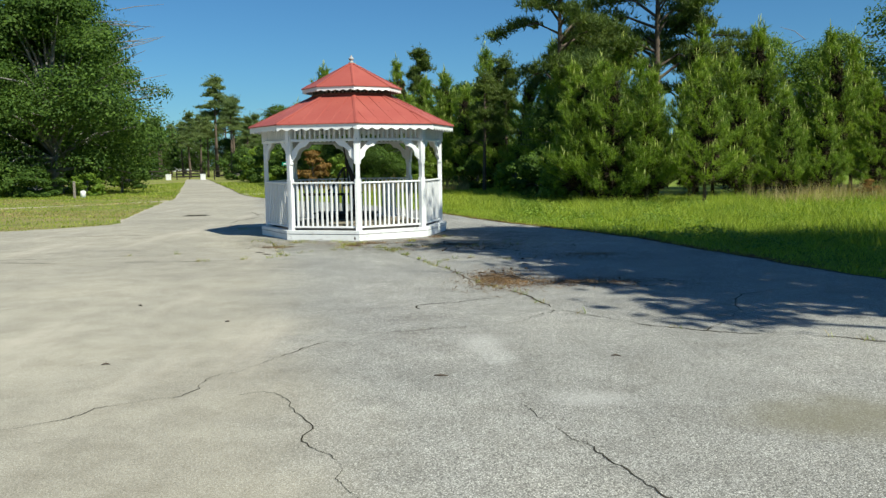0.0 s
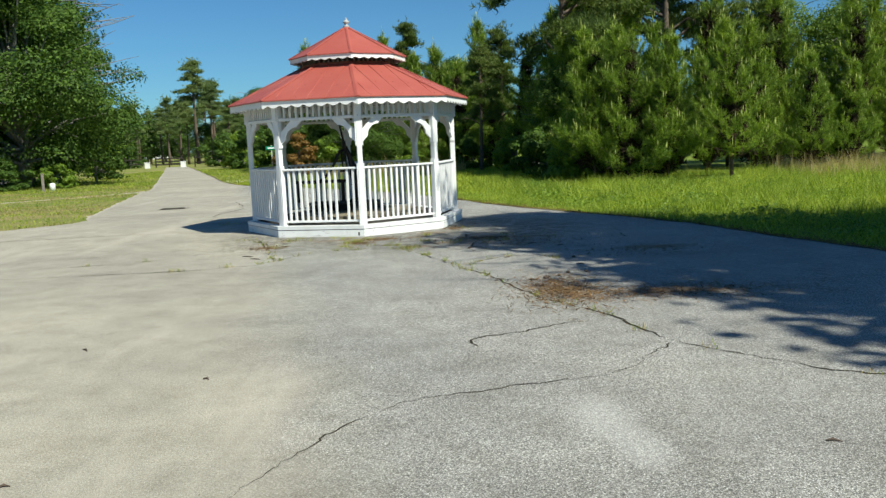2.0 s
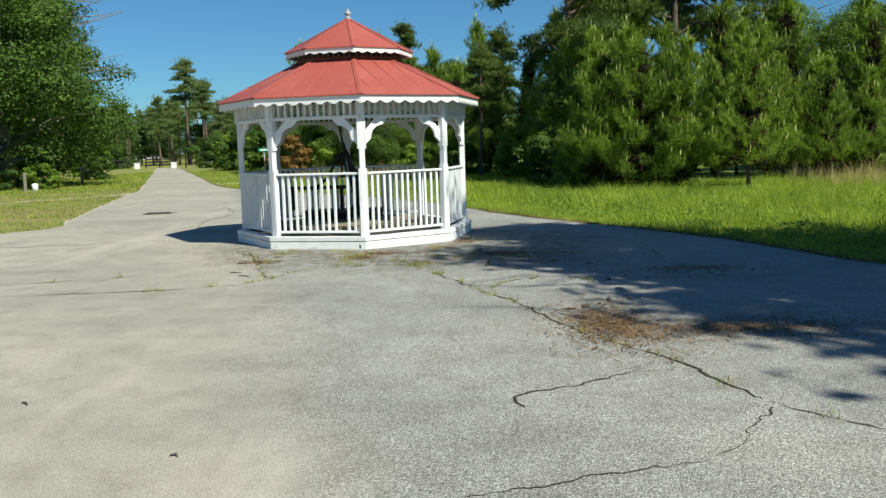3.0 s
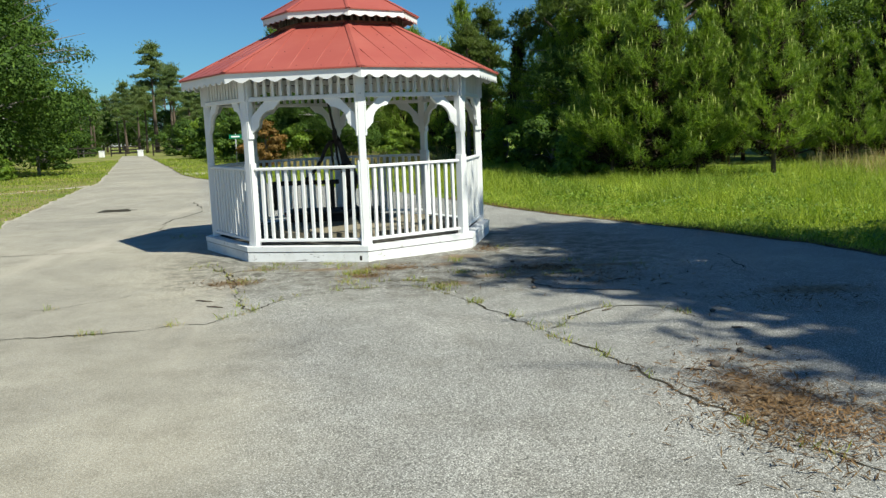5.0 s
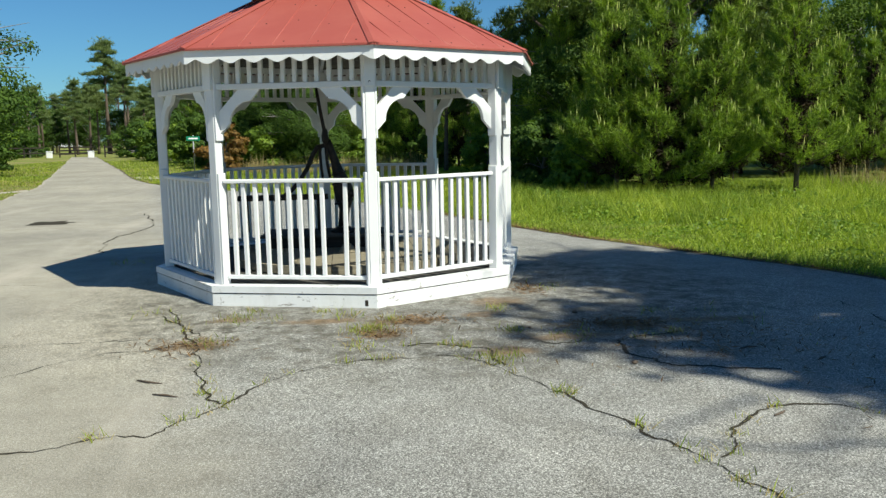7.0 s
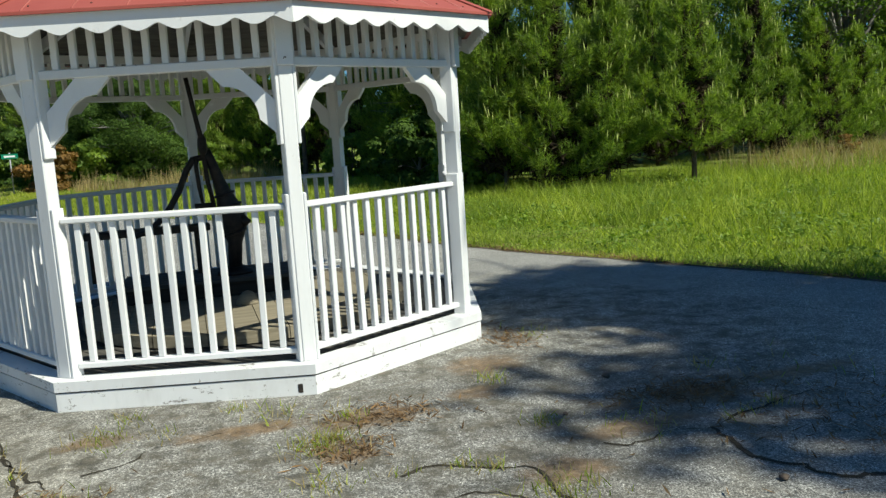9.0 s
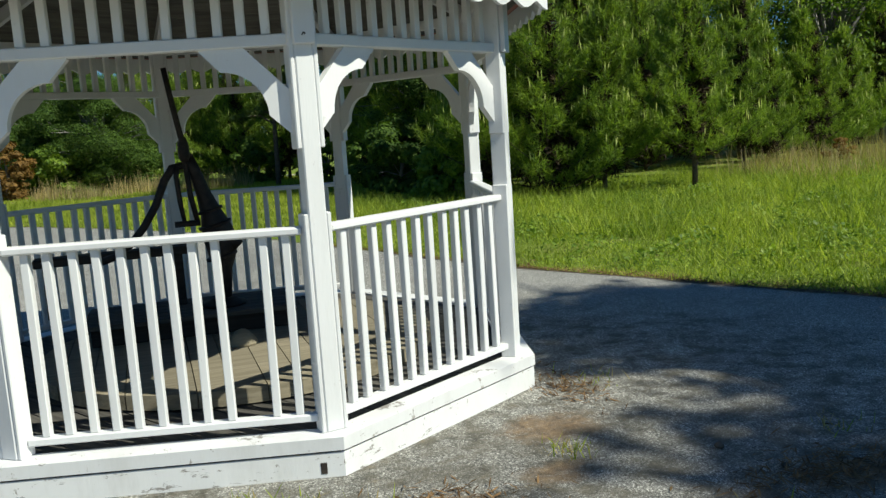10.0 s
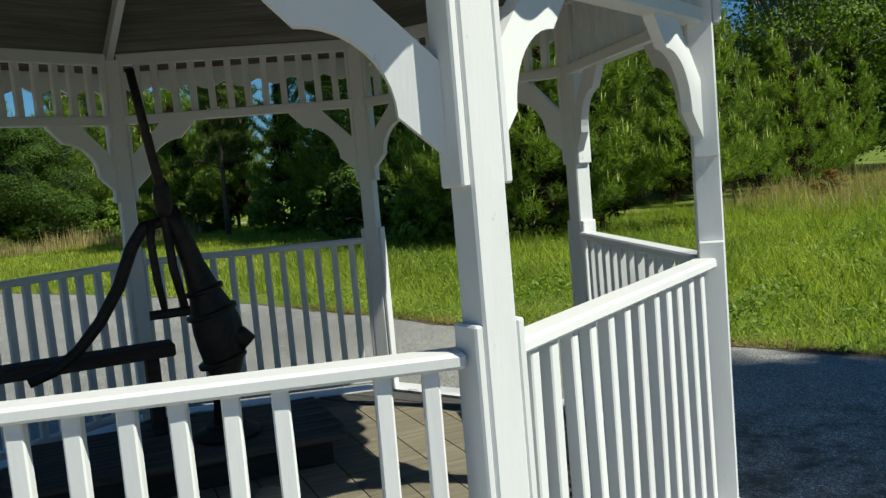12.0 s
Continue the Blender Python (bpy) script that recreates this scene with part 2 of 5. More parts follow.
def mat_plain(name, dark, light, scale=8.0, rough=0.85, bumpy=0.4):
    m, n, l, b = material(name, rough, 0.2)
    f = noise_node(n, l, scale, 6, 0.7, world_xyz(n))
    l.new(ramp(n, l, f, [(0.3, dark), (0.7, light)]), b.inputs["Base Color"])
    bump(n, l, b, f, bumpy, 0.01)
    return m


WHITE = mat_white_paint("white_paint", 0.5)
WORN_WHITE = mat_white_paint("worn_white_paint", 0.95)
ROOF = mat_roof()
RUST_BOARD = mat_plain("rust_brown_board", (0.10, 0.035, 0.022), (0.26, 0.085, 0.05), 9, 0.7)
DECK = mat_wood("weathered_deck", (0.045, 0.043, 0.040), (0.15, 0.142, 0.125))
CEILING = mat_wood("grey_ceiling_boards", (0.085, 0.082, 0.070), (0.21, 0.20, 0.17), 0.85, 4.0)
TAN = mat_wood("tan_planks", (0.19, 0.165, 0.115), (0.35, 0.31, 0.225), 0.85, 5.0)
DARK_WOOD = mat_wood("dark_timber", (0.022, 0.019, 0.016), (0.06, 0.05, 0.042), 0.85, 5.0)
IRON = mat_iron()
PAVEMENT = mat_pavement()
GROUND = mat_ground()
CRACK = mat_plain("crack_soil", (0.018, 0.016, 0.012), (0.07, 0.06, 0.042), 22, 0.95)
LITTER = mat_leaf("brown_needles", (0.07, 0.04, 0.02), (0.25, 0.155, 0.08), 0.1, 0.8)
EDGE_SOIL = mat_plain("edge_soil", (0.05, 0.042, 0.03), (0.19, 0.15, 0.10), 14, 0.95)
SAND = mat_plain("pale_gravel", (0.36, 0.32, 0.26), (0.52, 0.47, 0.39), 12, 0.9)
BARK = mat_plain("bark", (0.045, 0.034, 0.026), (0.17, 0.13, 0.10), 9, 0.9, 0.8)
GREY_BARK = mat_plain("grey_bark", (0.12, 0.11, 0.10), (0.30, 0.285, 0.26), 7, 0.9, 0.8)
NEEDLE = mat_leaf("pine_needles", (0.044, 0.094, 0.018), (0.30, 0.40, 0.072), 0.45, 0.55)
# near-black colour that puts shade inside the young pines' crowns
INNER_SHADE = mat_leaf("inner_shade_needles", (0.018, 0.013, 0.008), (0.055, 0.038, 0.022), 0.05, 0.9)
SHOOT = mat_leaf("pine_shoots", (0.24, 0.31, 0.07), (0.46, 0.50, 0.18), 0.3, 0.7)
DEEP_NEEDLE = mat_leaf("old_pine_needles", (0.045, 0.078, 0.022), (0.15, 0.20, 0.05), 0.25, 0.5)
# needles of the distant pines, with haze mixed into the colour
HAZE_NEEDLE = mat_leaf("hazy_pine_needles", (0.10, 0.145, 0.065), (0.24, 0.30, 0.13), 0.35, 0.6)
YOUNG_GRASS = mat_leaf("mown_blades", (0.16, 0.215, 0.024), (0.43, 0.48, 0.085), 0.45, 0.6)
LEAF = mat_leaf("oak_leaves", (0.026, 0.060, 0.011), (0.100, 0.170, 0.028), 0.32, 0.7)
MID_LEAF = mat_leaf("spring_leaves", (0.055, 0.105, 0.018), (0.18, 0.265, 0.042), 0.36, 0.65)
LIGHT_LEAF = mat_leaf("young_leaves", (0.08, 0.15, 0.02), (0.24, 0.33, 0.05), 0.4, 0.5)
RUST_LEAF = mat_leaf("rusty_leaves", (0.10, 0.065, 0.02), (0.27, 0.15, 0.045), 0.3, 0.7)
CLOVER = mat_leaf("clover_leaves", (0.11, 0.185, 0.02), (0.33, 0.42, 0.065), 0.35, 0.6)
GRASS = mat_leaf("grass_blades", (0.115, 0.180, 0.02), (0.40, 0.455, 0.085), 0.45, 0.6)
DRY_GRASS = mat_leaf("dry_grass", (0.24, 0.19, 0.09), (0.46, 0.38, 0.22), 0.35, 0.8)
POST_WOOD = mat_plain("grey_post", (0.14, 0.12, 0.10), (0.30, 0.27, 0.23), 12)
SIGN_GREEN = mat_plain("green_sign", (0.01, 0.16, 0.09), (0.015, 0.22, 0.12), 5, 0.4)
SIGN_WHITE = mat_plain("white_sheet", (0.70, 0.70, 0.70), (0.80, 0.80, 0.79), 5, 0.5)
GREY_METAL = mat_plain("grey_metal", (0.25, 0.26, 0.27), (0.40, 0.41, 0.42), 12, 0.5)
WINDOW = mat_plain("dark_window", (0.02, 0.022, 0.025), (0.03, 0.032, 0.036), 3, 0.1)
SHINGLE = mat_plain("grey_shingles", (0.13, 0.13, 0.135), (0.24, 0.24, 0.25), 6, 0.9)


# ---- building helpers ----
def mesh_of(bm, mat, name="mesh"):
    me = bpy.data.meshes.new(name)
    bm.to_mesh(me)
    bm.free()
    me.materials.append(mat)
    return me


def part(name, bm, mat, parent, label="", m=None):
    """Links a bmesh, or a ready mesh, as one object under parent."""
    me = bm if isinstance(bm, bpy.types.Mesh) else mesh_of(bm, mat, name)
    ob = new(name, me)
    ob.parent = parent
    if m is not None:
        ob.matrix_local = m
    if label:
        tagged(ob, label)
    return ob


def thing(name, label, category, m=None, group="", kind=""):
    ob = new(name)
    ob.empty_display_size = 0.2
    if m is not None:
        ob.matrix_world = m
    return tagged(ob, label, category, group, kind)


def box(sx, sy, sz, bev=0.004, at=(0, 0, 0), bm=None):
    """A box with bevelled edges, centred on at."""
    b = bmesh.new()
    bmesh.ops.create_cube(b, size=1.0, matrix=Matrix.Translation(at) @ Matrix.Diagonal((sx, sy, sz, 1)))
    if bev:
        bmesh.ops.bevel(b, geom=b.edges[:], offset=bev, segments=1, affect="EDGES")
    if bm is None:
        return b
    return join_into(bm, b)


def join_into(bm, other):
    me = bpy.data.meshes.new("tmp")
    other.to_mesh(me)
    other.free()
    bm.from_mesh(me)
    bpy.data.meshes.remove(me)
    return bm


def slab(points, depth, bm=None, along="y"):
    """A flat plate: the outline in x and z, thickened evenly about y = 0."""
    b = bm or bmesh.new()
    f = [b.verts.new((x, -depth / 2, z)) for x, z in points]
    k = [b.verts.new((x, depth / 2, z)) for x, z in points]
    b.faces.new(f)
    b.faces.new(k[::-1])
    for i in range(len(f)):
        j = (i + 1) % len(f)
        b.faces.new((f[j], f[i], k[i], k[j]))
    bmesh.ops.recalc_face_normals(b, faces=b.faces[:])
    return b


def tube(points, radii, sides=10, bm=None, cap=True):
    """A tapered tube along points."""
    b = bm or bmesh.new()
    rings = []
    pts = [Vector(p) for p in points]
    for i, p in enumerate(pts):
        d = (pts[min(i + 1, len(pts) - 1)] - pts[max(i - 1, 0)]).normalized()
        a = d.cross(Vector((0.31, 0.93, 0.2))).normalized()
        c = d.cross(a)
        rings.append([b.verts.new(p + float(radii[i]) * (math.cos(2 * math.pi * k / sides) * a + math.sin(2 * math.pi * k / sides) * c)) for k in range(sides)])
    for r, s in zip(rings, rings[1:]):
        for k in range(sides):
            f = b.faces.new((r[k], r[(k + 1) % sides], s[(k + 1) % sides], s[k]))
            f.smooth = True
    if cap:
        b.faces.new(rings[0][::-1])
        b.faces.new(rings[-1])
    return b


def lathe(profile, sides=24, bm=None):
    """A turned body from (radius, z) pairs."""
    b = bm or bmesh.new()
    rings = [[b.verts.new((r * math.cos(2 * math.pi * k / sides), r * math.sin(2 * math.pi * k / sides), z)) for k in range(sides)] for r, z in profile]
    for r, s in zip(rings, rings[1:]):
        for k in range(sides):
            b.faces.new((r[k], r[(k + 1) % sides], s[(k + 1) % sides], s[k])).smooth = True
    b.faces.new(rings[0][::-1])
    b.faces.new(rings[-1])
    return b


def array_mesh(name, verts, faces, mat):
    me = bpy.data.meshes.new(name)
    v = np.asarray(verts, dtype=np.float32)
    f = np.asarray(faces, dtype=np.int32)
    me.vertices.add(len(v))
    me.vertices.foreach_set("co", v.ravel())
    k = f.shape[1]
    me.loops.add(f.size)
    me.loops.foreach_set("vertex_index", f.ravel())
    me.polygons.add(len(f))
    me.polygons.foreach_set("loop_start", np.arange(0, f.size, k, dtype=np.int32))
    me.update(calc_edges=True)
    me.materials.append(mat)
    return me


# ---- the setting: ground, pavement, roads ----
def far(x, y):
    """Opens the plan out beyond the gazebo, where the land runs away from the walk."""
    d = max(0.0, y - 20.0)
    return x * (1 + 0.0029 * d), y + 0.0033 * d * d




def smooth_line(points, step=0.35, jag=0.0, seed=0):
    """A Catmull-Rom line through the points, cut in short steps, with a ragged edge."""
    r = np.random.default_rng(seed)
    p = [Vector(far(q[0], q[1] * 1.017)) for q in points]
    p = [2 * p[0] - p[1], *p, 2 * p[-1] - p[-2]]
    out = []
    for i in range(1, len(p) - 2):
        a, b, c, d = p[i - 1:i + 3]
        n = max(2, min(40, int((c - b).length / step)))
        for k in range(n):
            t = k / n
            q = 0.5 * ((2 * b) + (c - a) * t + (2 * a - 5 * b + 4 * c - d) * t * t + (3 * b - a - 3 * c + d) * t ** 3)
            out.append(q + Vector((r.normal(0, jag), r.normal(0, jag))))
    out.append(p[-2])
    return out


RIGHT_EDGE = smooth_line([(30, -14), (14, -2), (9, 3.2), (6.6, 7.4), (5.4, 11.0), (4.6, 13.8), (3.6, 17.2), (2.4, 19.6), (1.2, 22.0), (0.2, 24.6), (-1.2, 28.0), (-3.6, 31.8), (-6.4, 35.4), (-9.0, 39.8), (-12.2, 49.8), (-20.6, 76.0), (-21.6, 79.5)], 0.35, 0.035, 1)
LEFT_EDGE = smooth_line([(-23.6, 79.5), (-22.9, 77.0), (-12.6, 41.0), (-11.2, 34.8), (-10.0, 29.0), (-8.9, 23.6), (-8.5, 22.2), (-9.2, 21.0), (-10.6, 19.9), (-14.0, 18.6), (-22, 17.2), (-45, 16.0)], 0.35, 0.04, 2)


def flat_sheet(points, z):
    b = bmesh.new()
    f = b.faces.new([b.verts.new((p[0], p[1], z)) for p in points])
    f.normal_update()
    if f.normal.z < 0:
        f.normal_flip()
    bmesh.ops.triangulate(b, faces=b.faces[:])
    return b


gb = bmesh.new()
bmesh.ops.create_grid(gb, x_segments=60, y_segments=60, size=1500)
for v in gb.verts:
    v.co.z = -0.035
ground = tagged(new("ground", mesh_of(gb, GROUND, "ground")), "spring-green mown and rough grass reaching to the woods", "ground", kind="structure")
outline = RIGHT_EDGE + LEFT_EDGE + [Vector((-45, -30)), Vector((30, -30))]
pavement = tagged(new("pavement", mesh_of(flat_sheet(outline, 0.0), PAVEMENT, "pavement")), "sun-bleached cracked pavement of grey aggregate and sandy lanes", "pavement", kind="structure")
side_path = tagged(new("path", mesh_of(flat_sheet(smooth_line([(-9.4, 41.6), (-6.5, 44.2), (-2.0, 47.2), (6, 50.5), (6, 52.6), (-2.4, 49.4), (-7.2, 46.2), (-10.2, 43.6)], 0.4, 0.03, 5), -0.028), SAND, "path")), "narrow pale gravel path through the grass", "path", kind="structure")


def crack(points, width, seed, label="", weeds=0.0):
    """A ragged crack with dark soil in it, a strip of uneven width."""
    r = np.random.default_rng(seed)
    line = smooth_line(points, 0.04, 0.0, seed)
    wob = np.cumsum(r.normal(0, 0.014, (len(line), 2)), axis=0)
    wob -= np.array([np.convolve(np.pad(wob[:, k], 8, mode="edge"), np.ones(17) / 17, "valid") for k in (0, 1)]).T
    line = [p + Vector((float(u[0]), float(u[1]))) for p, u in zip(line, wob)]
    wide = 0.65
    b = bmesh.new()
    prev = None
    for i, p in enumerate(line):
        d = (line[min(i + 1, len(line) - 1)] - line[max(i - 1, 0)]).normalized()
        nrm = Vector((-d.y, d.x))
        wide = min(1.1, max(0.15, wide + float(r.normal(0, 0.16))))
        w = width * wide
        a = b.verts.new((*(p + nrm * w / 2), 0.0035))
        c = b.verts.new((*(p - nrm * w / 2), 0.0035))
        if prev:
            b.faces.new((prev[1], c, a, prev[0]))
        prev = (a, c)
    bmesh.ops.recalc_face_normals(b, faces=b.faces[:])
    part("crack", b, CRACK, pavement, label)
    return line


CRACKS = [
    ([(-9.0, 13.6), (-6.0, 13.3), (-4.28, 13.34), (-3.49, 13.42), (-2.91, 13.63), (-2.62, 14.01), (-2.35, 14.49), (-1.92, 14.80), (-1.14, 14.86), (-0.77, 14.27), (-0.48, 13.56), (-0.23, 12.89), (-0.10, 12.48), (0.14, 11.92), (0.30, 11.19), (0.53, 10.49), (0.93, 9.70), (1.16, 8.77)], 0.045),
    ([(1.16, 8.77), (1.65, 8.11), (2.33, 7.52), (3.4, 7.2), (4.6, 6.1)], 0.04),
    ([(-4.6, 4.3), (-2.59, 4.94), (-2.12, 5.41), (-1.75, 5.63), (-1.68, 6.03), (-1.5, 6.3), (-1.29, 6.74), (-0.95, 7.32), (-0.57, 7.6), (-0.02, 7.75), (0.37, 7.86), (0.69, 8.0), (0.86, 8.28), (1.16, 8.62)], 0.018),
    ([(-0.26, 8.79), (-0.24, 9.02), (0.12, 9.19), (0.49, 9.4), (0.81, 9.51)], 0.022),
    ([(-1.35, 5.62), (-1.16, 5.67), (-0.95, 5.34), (-0.8, 4.94), (-0.74, 4.6), (-0.58, 4.42), (-0.52, 4.11), (-0.4, 3.7), (-0.35, 2.8)], 0.014),
    ([(0.48, 5.35), (0.58, 5.0), (0.7, 4.74), (0.81, 4.46), (0.89, 4.18), (1.0, 3.86), (1.3, 3.1)], 0.015),
    ([(-8.2, 13.6), (-6.0, 14.05), (-4.72, 14.46), (-4.32, 14.64), (-3.85, 15.16), (-3.42, 15.39), (-3.0, 15.5)], 0.026),
    ([(-7.5, 14.6), (-5.48, 15.22), (-4.43, 15.67), (-3.9, 15.7), (-3.3, 15.75)], 0.018),
    ([(-8.5, 18.2), (-5.75, 18.50), (-5.2, 18.4)], 0.03),
    ([(-2.62, 14.01), (-2.85, 14.6), (-3.0, 15.4), (-3.25, 16.1), (-3.5, 16.6)], 0.022),
    ([(-0.12, 12.85), (0.15, 13.25), (0.45, 13.50), (0.9, 13.45), (1.08, 13.0)], 0.025),
    ([(-6.0, 8.3), (-3.76, 9.5), (-3.31, 9.79), (-2.63, 10.12)], 0.009),
    ([(-0.46, 15.17), (-0.33, 15.07), (-0.06, 15.17), (0.12, 15.13), (0.47, 15.25), (0.9, 15.35)], 0.03),
    ([(0.12, 15.13), (0.07, 14.75), (0.13, 14.6), (0.3, 14.4), (0.9, 14.2)], 0.03),
    ([(-1.45, 15.2), (-1.22, 15.21), (-0.93, 15.05), (-0.88, 14.85), (-0.84, 14.6)], 0.03),
    ([(2.1, 17.2), (2.5, 16.4), (2.4, 15.1)], 0.02),
    ([(-5.2, 20.8), (-5.5, 22.5), (-5.3, 24.5), (-6.0, 27.0)], 0.03),
    ([(2.33, 7.52), (2.9, 8.3), (3.33, 9.4), (4.2, 10.0)], 0.02),
    ([(-2.0, 2.2), (-1.2, 2.9), (-0.3, 2.6), (0.8, 2.9), (1.4, 3.1)], 0.016),
    ([(-2.86, 15.85), (-2.68, 15.94), (-2.58, 16.07), (-2.47, 16.1), (-2.19, 16.14)], 0.025),
    ([(-3.49, 16.88), (-3.26, 16.19), (-3.15, 15.97), (-3.01, 15.75)], 0.03),
]
CRACK_LINES = [crack(p, w * (0.62 if p[-1][1] < 9 else 0.95), 40 + i) for i, (p, w) in enumerate(CRACKS)]


def blotch(name, x, y, rx, ry, turn, mat, seed, label, z=0.0025):
    y *= 1.017
    r = np.random.default_rng(seed)
    amp, ph = r.uniform(0.06, 0.2, 6), r.uniform(0, 6.28, 6)
    pts = []
    for k in range(56):
        a = 2 * math.pi * k / 56
        q = 1 + sum(amp[i] * math.sin((i + 2) * a + ph[i]) for i in range(6)) * 0.6
        u, w = rx * q * math.cos(a), ry * q * math.sin(a)
        pts.append((x + u * math.cos(turn) - w * math.sin(turn), y + u * math.sin(turn) + w * math.cos(turn)))
    part(name, flat_sheet(pts, z), mat, pavement, label)


blotch("iron_cover", -7.46, 25.5, 0.42, 0.36, 0.0, CRACK, 6, "dark utility cover set in the road")


def ribbon(points, width, z, seed, wobble=0.35):
    """A strip of uneven width along a line."""
    r = np.random.default_rng(seed)
    b = bmesh.new()
    prev = None
    for i, p in enumerate(points):
        d = (points[min(i + 1, len(points) - 1)] - points[max(i - 1, 0)]).normalized()
        nrm = Vector((-d.y, d.x))
        w = width * float(r.uniform(1 - wobble, 1 + wobble)) / 2
        a = b.verts.new((*(p + nrm * w), z))
        c = b.verts.new((*(p - nrm * w), z))
        if prev:
            b.faces.new((prev[1], c, a, prev[0]))
        prev = (a, c)
    bmesh.ops.recalc_face_normals(b, faces=b.faces[:])
    return b


part("soil_rim", ribbon(RIGHT_EDGE[20:], 0.07, 0.004, 31, 0.8), EDGE_SOIL, pavement, "dark soil rim where the grass meets the pavement")
part("soil_rim", ribbon(LEFT_EDGE, 0.07, 0.004, 32, 0.7), SAND, pavement, "sandy rim where the lawn meets the pavement")
lawn_track = tagged(new("track", mesh_of(ribbon(smooth_line([(-24, 27.2), (-18, 30.2), (-14.6, 32.4), (-12.2, 35.0), (-11.4, 36.5)], 0.4, 0.04, 33), 0.55, -0.03, 34), SAND, "track")), "thin sandy wheel track across the lawn", "track", kind="structure")


# ---- the gazebo ----
GX, GY, PHI = -1.899, 18.893, -82.18
R_POST, R_BASE, R_EAVE = 1.897, 2.032, 2.213
Z_DECK, Z_RAIL, Z_COLLAR, Z_STEP, Z_BEAM, Z_EAVE = 0.200, 1.172, 1.230, 1.523, 1.980, 2.192
SIDE = 2 * math.sin(radians(22.5))
APO = math.cos(radians(22.5))
gazebo = thing("gazebo", "white-painted wooden octagonal gazebo with two-tier red roof", "gazebo", pose(GX, GY, 0, 0.30, -0.22, 0))


def bay(k, y=0.0, z=0.0):
    """The axes of the bay between corner k and k + 1: x along it, y outwards."""
    return pose(0, 0, 0, 0, 0, PHI + 45 * k + 22.5 - 90) @ pose(0, y, z)


def corner(k, r=0.0, z=0.0):
    """The axes of corner k: y outwards."""
    return pose(0, 0, 0, 0, 0, PHI + 45 * k - 90) @ pose(0, r, z)


# base: two boards on each side, the upper one the edge of the deck
for k in range(8):
    b = bmesh.new()
    w = R_BASE * SIDE
    wi = w - 2 * 0.03 * math.tan(radians(22.5))
    for z0, z1, out in ((0.004, 0.127, 0.0),):
        o = [b.verts.new((x, out, z)) for x, z in ((-w / 2, z0), (w / 2, z0), (w / 2, z1), (-w / 2, z1))]
        i = [b.verts.new((x, out - 0.03, z)) for x, z in ((-wi / 2, z0), (wi / 2, z0), (wi / 2, z1), (-wi / 2, z1))]
        b.faces.new(o[::-1])
        b.faces.new(i)
        for q in range(4):
            b.faces.new((o[q], o[(q + 1) % 4], i[(q + 1) % 4], i[q]))
    bmesh.ops.recalc_face_normals(b, faces=b.faces[:])
    part("skirt_board", b, WORN_WHITE, gazebo, "chipped white skirt board", bay(k, R_BASE * APO))
    b = bmesh.new()
    w, wi = (R_BASE + 0.008) * SIDE, (R_BASE - 0.15) * SIDE
    o = [b.verts.new((x, 0.008 * APO, z)) for x, z in ((-w / 2, 0.138), (w / 2, 0.138), (w / 2, Z_DECK), (-w / 2, Z_DECK))]
    i = [b.verts.new((x, -0.15 * APO, z)) for x, z in ((-wi / 2, 0.138), (wi / 2, 0.138), (wi / 2, Z_DECK), (-wi / 2, Z_DECK))]
    b.faces.new(o[::-1])
    b.faces.new(i)
    for q in range(4):
        b.faces.new((o[q], o[(q + 1) % 4], i[(q + 1) % 4], i[q]))
    bmesh.ops.recalc_face_normals(b, faces=b.faces[:])
    part("deck_edge", b, WORN_WHITE, gazebo, "", bay(k, R_BASE * APO))
    # a recessed dark strip stands for the shade in the open joint
    part("joint", box(R_BASE * SIDE - 0.03, 0.012, 0.015, 0.0, (0, -0.014, 0.1325)), DARK_WOOD, gazebo, "dark strip in the joint under the deck edge, for its shade", bay(k, R_BASE * APO))

notch = box(0.030, 0.012, 0.055, 0.002)
part("drain_hole", notch, DARK_WOOD, gazebo, "dark square drain hole in the skirt", bay(7, R_BASE * APO - 0.003, 0.055) @ pose(-0.68, 0, 0))

# posts with their side boards, rails between them
core = mesh_of(box(0.086, 0.092, 2.36 - Z_DECK, 0.006, (0, 0, (2.36 + Z_DECK) / 2)), WHITE, "post")
low_board = mesh_of(box(0.022, 0.088, Z_COLLAR - Z_DECK, 0.005, (0, 0, (Z_COLLAR + Z_DECK) / 2)), WHITE, "side_board")
high_board = mesh_of(box(0.022, 0.088, 2.34 - Z_STEP, 0.005, (0, 0, (2.34 + Z_STEP) / 2)), WHITE, "side_board")
cap_me = mesh_of(box(0.10, 0.03, 2.34 - Z_BEAM, 0.004, (0, 0, (2.34 + Z_BEAM) / 2)), WHITE, "corner_board")
for k in range(8):
    p = part("post", core, WHITE, gazebo, "", corner(k, R_POST))
    for s in (-1, 1):
        part("side_board", low_board, WHITE, p, "", pose(s * 0.0545, -0.001, 0))
        part("side_board", high_board, WHITE, p, "", pose(s * 0.0545, -0.001, 0))
    part("corner_board", cap_me, WHITE, p, "", pose(0, 0.058, 0))

nail = tube([(0, 0, 0), (0, 0.014, 0.002), (0.010, 0.020, 0.006), (0.016, 0.018, -0.006)], [0.0035, 0.0035, 0.003, 0.002], 6)
part("nail", nail, DARK_WOOD, gazebo, "small bent dark nail in a corner post", corner(0, R_POST + 0.070, Z_BEAM + 0.040))

